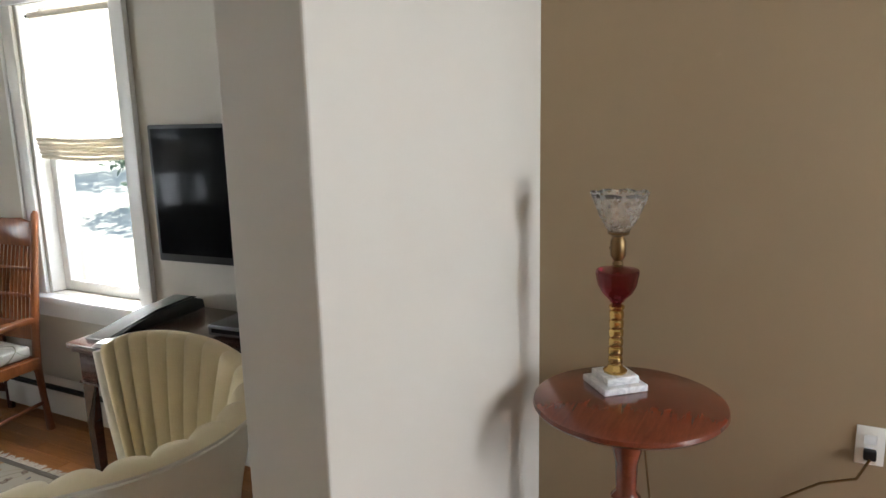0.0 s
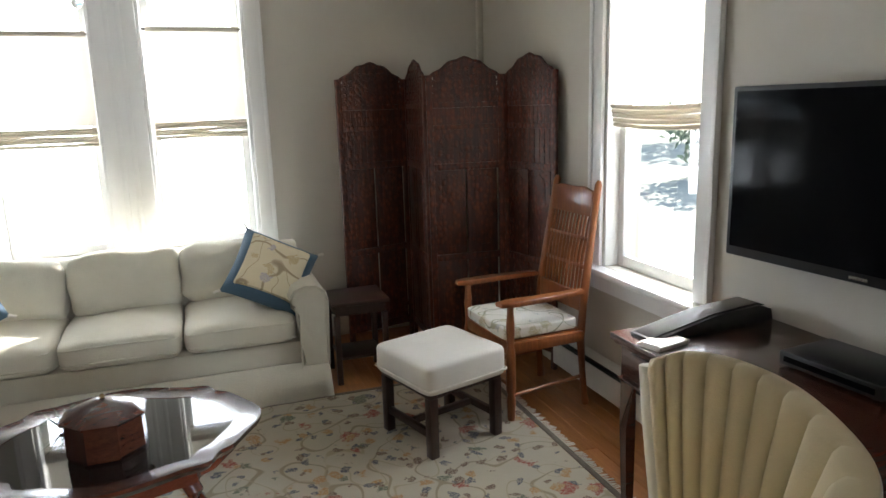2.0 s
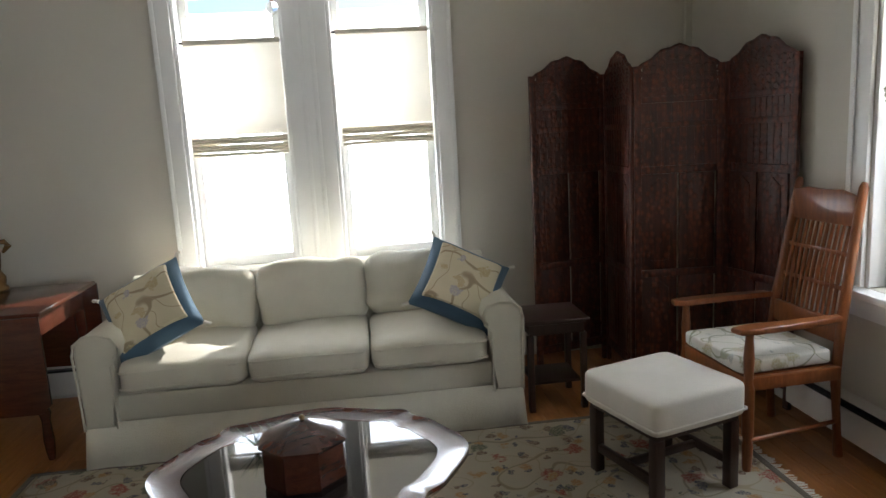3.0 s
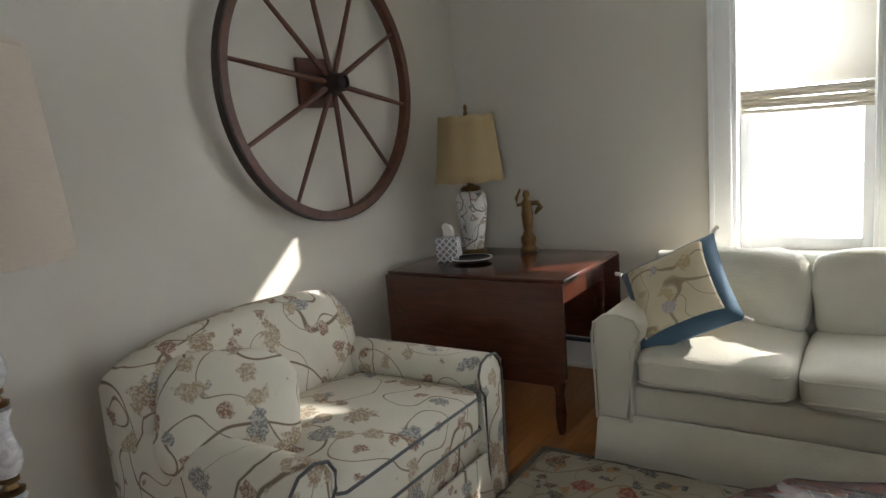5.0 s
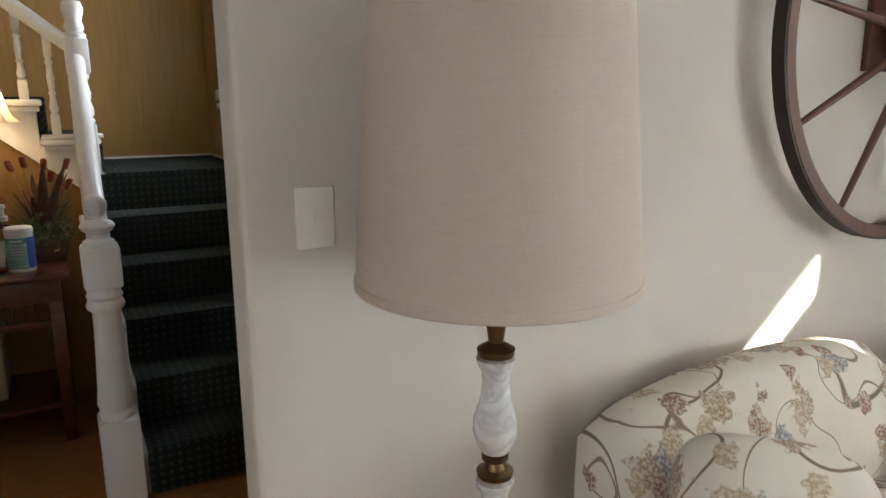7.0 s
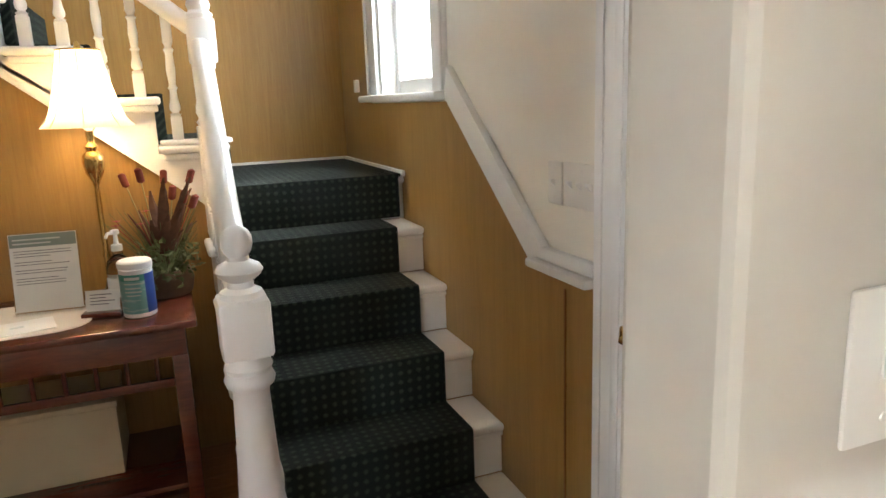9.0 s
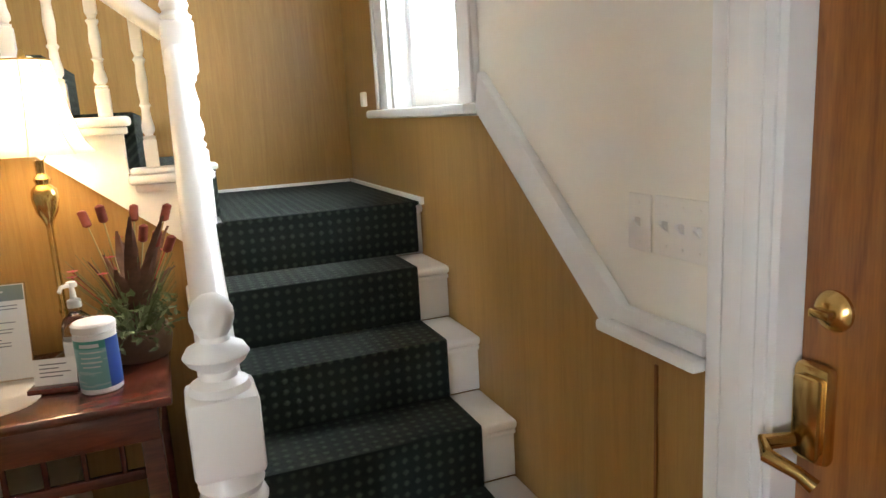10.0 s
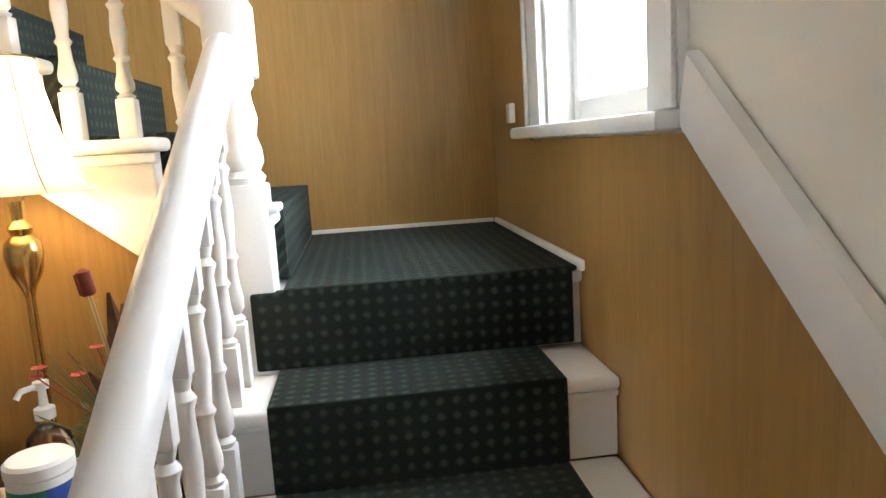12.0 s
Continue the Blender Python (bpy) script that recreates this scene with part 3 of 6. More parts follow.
def newel_upper(x, y):
    p = thing("newel_post", "tall white turned newel post on the landing", "newel post", x, y, 0.95, 0, "newel posts")
    part("base_block", square(0.105, 0.0, 0.45), M_TRIMHALL, p)
    part("shaft", lathe([(0.045, 0.45), (0.052, 0.465), (0.040, 0.48), (0.050, 0.50), (0.048, 0.53), (0.038, 0.56), (0.045, 0.60), (0.036, 0.64), (0.034, 0.66), (0.044, 0.675), (0.044, 0.69), (0.038, 0.70)]), M_TRIMHALL, p)
    part("block", square(0.105, 0.69, 0.86, r=0.01), M_TRIMHALL, p)
    part("cap", lathe([(0.045, 0.86), (0.052, 0.875), (0.038, 0.89), (0.046, 0.91), (0.036, 0.94), (0.044, 0.97), (0.05, 1.0), (0.04, 1.03), (0.002, 1.04)]), M_TRIMHALL, p)
    return p


newel_lower(-1.44, 2.825)
newel_upper(-2.64, 2.865)


def baluster(x, y, z0, z1):
    h = z1 - z0
    p = thing("baluster", "white turned stair baluster", "baluster", x, y, z0, 0, "balusters")
    part("foot", square(0.042, 0, h * 0.22, r=0.004), M_TRIMHALL, p)
    part("shaft", lathe([(0.017, h * 0.22), (0.021, h * 0.235), (0.012, h * 0.25), (0.020, h * 0.27), (0.021, h * 0.30), (0.015, h * 0.36), (0.013, h * 0.42), (0.019, h * 0.44), (0.013, h * 0.46), (0.018, h * 0.58), (0.014, h * 0.70), (0.020, h * 0.73), (0.012, h * 0.75), (0.017, h * 0.78)], 14), M_TRIMHALL, p)
    part("top_block", square(0.036, h * 0.78, h, r=0.004), M_TRIMHALL, p)


def rail_z(x):
    return 0.945 + (-1.49 - x) * (1.70 - 0.945) / 1.11


for n in range(1, 6):
    for k in (0.06, 0.18):
        x = nose(n) - k
        if -2.56 < x < -1.54:
            baluster(x, 2.835, RISE * n, rail_z(x) - 0.03)
rl = thing("handrail", "thick white rounded handrail between the newels", "handrail", kind="structure")
part("rail", tube([(-1.49, 2.83, 0.945), (-1.85, 2.835, rail_z(-1.85)), (-2.25, 2.845, rail_z(-2.25)), (-2.60, 2.855, 1.70)], 0.040, 16), M_TRIMHALL, rl)
for k in range(1, 7):
    for d in (0.07, 0.19):
        yk, z = 2.93 - 0.24 * (k - 1) - d, 1.14 + RISE * k
        if yk < 2.80:
            baluster(-2.665, yk, z, 1.76 + (2.83 - yk) * RISE / 0.24)
part("rail", tube([(-2.645, 2.83, 1.78), (-2.665, 1.45, 1.78 + 1.38 * RISE / 0.24)], 0.036, 14), M_TRIMHALL, rl)

# rail moulding on the stair wall
tr = thing("chair_rail", "white painted rail moulding along the stair wall", "moulding", kind="structure")
part("ledge", B(-1.412, -1.10, HALLY - 0.050, HALLY - 0.013, 0.984, 1.012, r=0.009), M_TRIM, tr)
part("upper_moulding", B(-1.385, -1.10, HALLY - 0.030, HALLY - 0.0005, 1.0135, 1.052, r=0.008), M_TRIM, tr)
part("slope", slab([(-1.400, 0.982), (-1.345, 1.052), (-2.015, 1.585), (-2.045, 1.475)], "y", HALLY - 0.032, HALLY - 0.0005, r=0.008), M_TRIM, tr)

# front door
dr = thing("door_1", "varnished oak front door with a diamond window", "door", kind="structure")
XD0, XD1, YD = -0.945, -0.145, HALLY + 0.035
cx, cz, hw, hh = -0.545, 1.62, 0.17, 0.24
bm = bmesh.new()
slab([(XD0, 0.01), (XD1, 0.01), (XD1, cz), (cx + hw, cz), (cx, cz - hh), (cx - hw, cz), (XD0, cz)], "y", YD, YD + 0.045, bm)
slab([(XD0, cz + 0.0), (cx - hw, cz), (cx, cz + hh), (cx + hw, cz), (XD1, cz), (XD1, 2.045), (XD0, 2.045)], "y", YD, YD + 0.045, bm)
part("leaf", bm, M_OAK, dr, smooth=None)
for (ax, az), (bx_, bz) in (((-hw, 0), (0, hh)), ((0, hh), (hw, 0)), ((hw, 0), (0, -hh)), ((0, -hh), (-hw, 0))):
    part("diamond_moulding", tube([(cx + ax * 1.08, YD - 0.006, cz + az * 1.08), (cx + bx_ * 1.08, YD - 0.006, cz + bz * 1.08)], 0.022, 8), M_OAK, dr)
g = part("diamond_pane", slab([(cx - hw, cz), (cx, cz - hh), (cx + hw, cz), (cx, cz + hh)], "y", YD + 0.02, YD + 0.025), M_GLASS, dr, "bevelled glass pane")
g.visible_shadow = False
for nm, x0, x1, z0, z1 in (("casing", -1.10, -0.965, 0.0, 2.09), ("casing", -0.14, -0.1215, 0.0, 2.09), ("head_casing", -1.12, -0.1215, 2.0915, 2.21)):
    c = part(nm, B(x0, x1, HALLY - 0.024, HALLY - 0.0005, z0, z1, r=0.005), M_TRIM, dr)
    if nm == "casing" and x0 < -1:
        for fx in (-1.075, -1.0):
            part("flute", B(fx - 0.016, fx + 0.016, HALLY - 0.029, HALLY - 0.0245, z0, z1, r=0.003), M_TRIM, c)
part("jamb", B(-0.965, -0.9475, HALLY - 0.02, HALLY + 0.10, 0, 2.05, r=0.003), M_TRIM, dr)
lk = part("deadbolt", lathe([(0.033, 0), (0.033, 0.006), (0.026, 0.014), (0.016, 0.02), (0.002, 0.022)]), M_BRASS, dr, "polished brass thumb-turn lock")
lk.matrix_basis = pose(-0.89, YD, 1.147, 90, 0, 0)
part("thumb_turn", B(-0.018, 0.018, -0.007, 0.007, 0.02, 0.038, r=0.004), M_BRASS, lk)
ls = part("latch", B(-0.938, -0.872, YD - 0.03, YD - 0.0005, 0.895, 1.06, r=0.012), M_BRASS, dr, "polished brass latch case")
part("latch_face", B(-0.925, -0.875, YD - 0.045, YD - 0.0305, 0.91, 1.045, r=0.008), M_BRASS, ls)
part("latch_lever", tube([(-0.915, YD - 0.045, 0.935), (-0.935, YD - 0.085, 0.93), (-0.915, YD - 0.10, 0.92), (-0.87, YD - 0.085, 0.908), (-0.848, YD - 0.075, 0.893)], [0.012, 0.014, 0.013, 0.011, 0.013]), M_BRASS, ls)

# ---- living room: sofa side ----


def blind(name, axis, face, u0, u1, ztop, zbot, seed, sag=0.0):
    b = thing("roman_blind", "cream cloth roman blind, half raised", "blind", group="roman blinds")
    rng = random.Random(seed)
    bm = bmesh.new()
    rows, cols = 16, 14
    grid = []
    hem = zbot + 0.11
    for i in range(rows + 1):
        f = i / rows
        row = []
        for j in range(cols + 1):
            g = j / cols
            u = u0 + (u1 - u0) * g
            z = ztop + (hem - ztop) * f - sag * f * g * (1 - g) * 2
            d = 0.006 * noise.noise(Vector((g * 3 + seed, f * 3, 0.3)))
            p = (u, face + d, z) if axis == "y" else (face + d, u, z)
            row.append(bm.verts.new(p))
        grid.append(row)
    for a, c in zip(grid, grid[1:]):
        for j in range(cols):
            bm.faces.new((a[j], a[j + 1], c[j + 1], c[j]))
    part("cloth", bm, M_BLINDTHIN, b)
    for k in range(5):
        z = zbot + 0.022 * k
        dz = rng.uniform(-0.004, 0.004)
        pts = []
        for j in range(9):
            g = j / 8
            u = u0 + (u1 - u0) * g
            o = -0.016 - 0.005 * k
            zz = z + dz * math.sin(3 * g + k) - sag * g * (1 - g) * 2
            pts.append((u, face + o, zz) if axis == "y" else (face + o, u, zz))
        part("fold", tube(pts, 0.011, 8), M_BLINDTHIN, b)
    z = ztop + 0.004
    part("head_batten", B(*((u0, u1, face - 0.012, face + 0.012) if axis == "y" else (face - 0.012, face + 0.012, u0, u1)), z - 0.006, z + 0.022, r=0.004), M_SHADE, b)
    # brackets that carry the batten from the side jambs
    e = 0.03
    for c0, c1 in ((u0 - e, u0 - 0.0005), (u1 + 0.0005, u1 + e)):
        part("bracket", B(*((c0, c1, face - 0.004, face + 0.004) if axis == "y" else (face - 0.004, face + 0.004, c0, c1)), z, z + 0.012), M_BLACK, b)
    return b


blind("a", "y", SOFAY + 0.03, W1[0] + 0.045, W1[1] - 0.030, 2.03, 1.40, 1)
blind("b", "y", SOFAY + 0.03, W2[0] + 0.045, W2[1] - 0.030, 2.06, 1.42, 2)
blind("c", "x", TVX + 0.045, W3[0] + 0.030, W3[1] - 0.045, 2.14, 1.45, 3, 0.02)


def window_ornament():
    o = thing("window_ornament", "clear glass ball hanging in the sofa window", "ornament", 2.135, SOFAY - 0.050, 2.205)
    part("ball", lathe([(0.036 * math.cos(radians(a)), 0.036 * math.sin(radians(a))) for a in range(-90, 91, 12)], 24), M_CLEARGLASS, o)
    part("cap", lathe([(0.010, 0.034), (0.010, 0.044), (0.004, 0.048)], 12), M_OLDBRASS, o)
    part("thread", tube([(0, 0, 0.047), (0, 0, 0.145)], 0.0012, 5), M_STOOL, o)
    part("hook", tube([(0, 0.0225, 0.16), (0, 0.004, 0.16), (0, -0.005, 0.150), (0, 0.0, 0.143), (0, 0.006, 0.147)], 0.0022, 6), M_OLDBRASS, o)


window_ornament()


def sofa():
    s = thing("sofa", "cream woven three-seat sofa with rolled arms and a skirt", "sofa", 2.25, 5.63, 0)
    hw = 1.03
    part("base", B(-hw + 0.10, hw - 0.10, -0.38, 0.36, 0.06, 0.34, r=0.02), M_SOFA, s)
    bm = bmesh.new()
    # skirt with soft waves
    prev = None
    outline = []
    for i in range(61):
        outline.append((-hw + 2 * hw * i / 60, -0.42))
    for i in range(1, 25):
        outline.append((hw, -0.42 + 0.80 * i / 24))
    left = [(-hw, -0.42 + 0.80 * i / 24) for i in range(24, 0, -1)]
    path = left + outline
    for k, (x, y) in enumerate(path):
        w = 0.006 * math.sin(k * 0.9) + 0.004 * math.sin(k * 0.37)
        nx = -1 if x <= -hw + 1e-6 else (1 if x >= hw - 1e-6 else 0)
        ny = -1 if y <= -0.42 + 1e-6 else 0
        a = (bm.verts.new((x, y, 0.225)), bm.verts.new((x + nx * (0.014 + w), y + ny * (0.014 + w), 0.012)))
        if prev:
            bm.faces.new((prev[0], a[0], a[1], prev[1]))
        prev = a
    sk_ = part("skirt", bm, M_SOFA, s)
    md = sk_.modifiers.new("thick", "SOLIDIFY")
    md.thickness = 0.012
    for sg in (-1, 1):
        prof = [(0.0, 0.20), (0.0, 0.50), (-0.035, 0.54), (-0.045, 0.585), (-0.02, 0.63), (0.04, 0.65), (0.10, 0.645), (0.145, 0.61), (0.155, 0.56), (0.145, 0.20)]
        pts = [(sg * (hw - 0.145 + u), z) for u, z in prof]
        pts = pts if sg < 0 else pts
        bm = slab(pts, "y", -0.43, 0.36, r=0.02)
        part("arm", bm, M_SOFA, s, smooth=60)
        part("arm_piping", tube([(sg * (hw - 0.145 + u), -0.432, z) for u, z in prof], 0.006, 6), M_SOFA, s)
    part("back", slab([(0.18, 0.2), (0.22, 0.64), (0.25, 0.745), (0.31, 0.775), (0.37, 0.745), (0.40, 0.60), (0.40, 0.10), (0.2, 0.10)], "x", -hw + 0.05, hw - 0.05, r=0.02), M_SOFA, s, smooth=60)
    w = (2 * hw - 0.29) / 3
    for i in range(3):
        cx_ = -hw + 0.145 + w * (i + 0.5)
        c = part("seat_cushion", cushion(w - 0.006, 0.66, 0.15, cx_, -0.095, 0.415, 0.26, 0.036, i + 1, 0.015), M_SOFA, s)
        for zz in (0.375, 0.455):
            part("piping", tube([(cx_ - w / 2 + 0.02, -0.40, zz), (cx_ - w / 2 + 0.035, -0.421, zz), (cx_, -0.424, zz + 0.006), (cx_ + w / 2 - 0.035, -0.421, zz), (cx_ + w / 2 - 0.02, -0.40, zz)], 0.005, 6), M_SOFA, c)
        part("back_cushion", cushion(w - 0.004, 0.37, 0.19, cx_, 0.185, 0.635, 0.36, 0.045, i + 7, 0.030, turn=Euler((radians(72), 0, radians((i - 1) * 2))).to_matrix()), M_SOFA, s)
    return s


sofa()


def throw_pillow(x, y, z, tilt, spin, rz, size=0.46):
    p = thing("throw_pillow", "square printed throw pillow with a blue velvet border", "pillow", group="sofa pillows")
    p.matrix_basis = pose(x, y, z, tilt, 0, rz) @ pose(0, 0, 0, 0, 0, spin)

    def pad(s, t, n=18, q=4, e=0.55):
        bm = bmesh.new()
        for side in (1, -1):
            g = []
            for i in range(n + 1):
                row = []
                for j in range(n + 1):
                    u, v = 2 * i / n - 1, 2 * j / n - 1
                    k = 1 - 0.07 * (1 - u * u) * abs(v) ** 3 - 0.0
                    l = 1 - 0.07 * (1 - v * v) * abs(u) ** 3
                    h = t * ((1 - u ** q) * (1 - v ** q)) ** e
                    row.append(bm.verts.new((u * s / 2 * l, v * s / 2 * k, side * h)))
                g.append(row)
            for a, b in zip(g, g[1:]):
                for j in range(n):
                    bm.faces.new((a[j], a[j + 1], b[j + 1], b[j]))
        bmesh.ops.remove_doubles(bm, verts=bm.verts, dist=0.0008)
        return bm
    part("cover", pad(size, 0.075), M_BLUE, p, "deep blue velvet border")
    part("panel", pad(size * 0.85, 0.090, 18, 8, 0.40), M_PILLOW, p, "cream printed centre panel")
    for sx in (-1, 1):
        for sy in (-1, 1):
            part("tassel", tube([(sx * size * 0.49, sy * size * 0.49, 0), (sx * size * 0.525, sy * size * 0.525, 0.004), (sx * size * 0.545, sy * size * 0.54, -0.004)], [0.010, 0.007, 0.010], 8), M_STOOL, p)
    return p


throw_pillow(1.49, 5.47, 0.675, 52, 34, -16, 0.44)
throw_pillow(3.03, 5.48, 0.68, 52, -34, 14, 0.44)


def rug():
    x0, x1, y0, y1 = 0.95, 4.19, 2.35, 5.22
    r = thing("area_rug", "cream floral needlepoint area rug with a dark binding", "rug", 0, 0, 0.001)
    part("field", B(x0 + 0.03, x1 - 0.03, y0 + 0.03, y1 - 0.03, 0, 0.010), M_RUG, r)
    for a in ((x0, x1, y0, y0 + 0.029), (x0, x1, y1 - 0.029, y1), (x0, x0 + 0.029, y0 + 0.03, y1 - 0.03), (x1 - 0.029, x1, y0 + 0.03, y1 - 0.03)):
        part("binding", B(*a, 0, 0.012, r=0.003), M_RUGEDGE, r)
    bm = bmesh.new()
    rng = random.Random(4)
    y = y0
    while y < y1:
        tube([(x1, y, 0.006), (x1 + rng.uniform(0.03, 0.05), y + rng.uniform(-0.01, 0.01), 0.003)], 0.003, 4, bm)
        y += 0.013
    f = part("fringe", bm, M_STOOL, r)
    f["kind"] = "stuff"


rug()


def scalloped(rx, ry, n=144, dent=0.045):
    out = []
    for i in range(n):
        a = 2 * math.pi * i / n
        k = 1 + dent * math.cos(4 * a) * 0.3 + 0.018 * math.cos(8 * a)
        for a0, sg in ((48, 1), (132, -1), (228, 1), (312, -1)):
            d = sg * (math.degrees(a) - a0)
            k += 0.040 * math.exp(-((d - 4.0) / 5.0) ** 2) - 0.035 * math.exp(-((d + 5.5) / 4.5) ** 2)
        out.append((rx * k * math.cos(a), ry * k * math.sin(a)))
    return out


def coffee_table():
    t = thing("coffee_table", "oval mahogany coffee table with a scalloped edge and glass top", "table", 2.34, 4.13, 0.0125)
    rim = scalloped(0.49, 0.41)
    bm = bmesh.new()
    n = len(rim)
    prof = []
    for k, (f, z) in enumerate(((0.80, 0.420), (0.80, 0.442), (0.97, 0.444), (1.0, 0.452), (1.0, 0.438), (0.97, 0.424), (0.95, 0.415))):
        prof.append([bm.verts.new((x * f, y * f, z)) for x, y in rim])
    for a, b in zip(prof, prof[1:] + prof[:1]):
        for i in range(n):
            bm.faces.new((a[i], a[(i + 1) % n], b[(i + 1) % n], b[i]))
    part("rim", bm, M_MAHOG, t)
    part("panel", slab([(x * 0.81, y * 0.81) for x, y in rim], "z", 0.405, 0.4195), M_MAHOG, t)
    part("glass", slab([(x * 0.795, y * 0.795) for x, y in rim], "z", 0.4305, 0.4405), M_TABLEGLASS, t, "clear glass inset")
    part("apron", slab([(x * 0.82, y * 0.82) for x, y in rim], "z", 0.35, 0.4045), M_CHERRY, t)
    for a in (45, 135, 225, 315):
        ca, sa = math.cos(radians(a)), math.sin(radians(a))
        leg = part("leg", tube([(0.31 * ca, 0.27 * sa, 0.37), (0.36 * ca, 0.31 * sa, 0.30), (0.35 * ca, 0.30 * sa, 0.18), (0.33 * ca, 0.285 * sa, 0.07), (0.36 * ca, 0.31 * sa, 0.0)], [0.032, 0.030, 0.020, 0.014, 0.024], 12), M_CHERRY, t)
    return t


M_TABLEGLASS = plain("table_glass", (0.012, 0.010, 0.009), 0.04, vary=0.05, bump=0.0)
coffee_table()


def trinket_box():
    b = thing("trinket_box", "octagonal dark wooden box with a faceted lid", "box", 2.33, 4.06, 0.4545, 22.5)
    part("body", lathe([(0.128, 0), (0.132, 0.01), (0.128, 0.12)], 8), M_MAHOG, b, smooth=20)
    l = part("lid", lathe([(0.140, 0.1205), (0.142, 0.128), (0.10, 0.150), (0.02, 0.178), (0.012, 0.180)], 8), M_MAHOG, b, smooth=20)
    part("knob", lathe([(0.006, 0.178), (0.010, 0.186), (0.006, 0.194), (0.001, 0.196)], 12), M_OLDBRASS, l)


trinket_box()


def sprig():
    s = thing("dried_sprig", "spiky dried green sprig lying on the glass", "plant", 2.20, 4.30, 0.4655)
    rng = random.Random(9)
    bm = tube([(-0.06, -0.03, 0.004), (0.0, 0.0, 0.012), (0.08, 0.02, 0.02)], 0.004, 6)
    part("stem", bm, M_BARK, s)
    bm = bmesh.new()
    for _ in range(70):
        f = rng.random()
        p = Vector((-0.06 + 0.14 * f, -0.03 + 0.05 * f, 0.008 + 0.01 * f))
        q = p + Vector((rng.uniform(-0.07, 0.09), rng.uniform(-0.06, 0.06), rng.uniform(0.01, 0.075)))
        tube([p, q], [0.0016, 0.0005], 4, bm)
    part("needles", bm, M_LEAF, s)


sprig()


def footstool():
    s = thing("footstool", "square footstool in off-white linen on dark wooden legs", "stool", 3.705, 4.565, 0.0125, 17)
    part("seat", cushion(0.46, 0.46, 0.145, 0, 0, 0.375, 0.16, 0.012, 2, 0.003), M_STOOL, s)
    part("piping", tube([(x, y, 0.335) for x, y in ((-0.22, -0.228), (0.22, -0.228), (0.228, -0.22), (0.228, 0.22), (0.22, 0.228), (-0.22, 0.228), (-0.228, 0.22), (-0.228, -0.22), (-0.22, -0.228))], 0.005, 6), M_STOOL, s)
    part("frame", B(-0.205, 0.205, -0.205, 0.205, 0.285, 0.32, r=0.004), M_DARKLEG, s)
    for sx in (-1, 1):
        for sy in (-1, 1):
            part("leg", B(sx * 0.185 - 0.022, sx * 0.185 + 0.022, sy * 0.185 - 0.022, sy * 0.185 + 0.022, 0, 0.286, r=0.004), M_DARKLEG, s)
        part("stretcher", B(sx * 0.185 - 0.012, sx * 0.185 + 0.012, -0.163, 0.163, 0.09, 0.125, r=0.003), M_DARKLEG, s)
    part("stretcher", B(-0.172, 0.172, -0.012, 0.012, 0.092, 0.122, r=0.003), M_DARKLEG, s)


footstool()


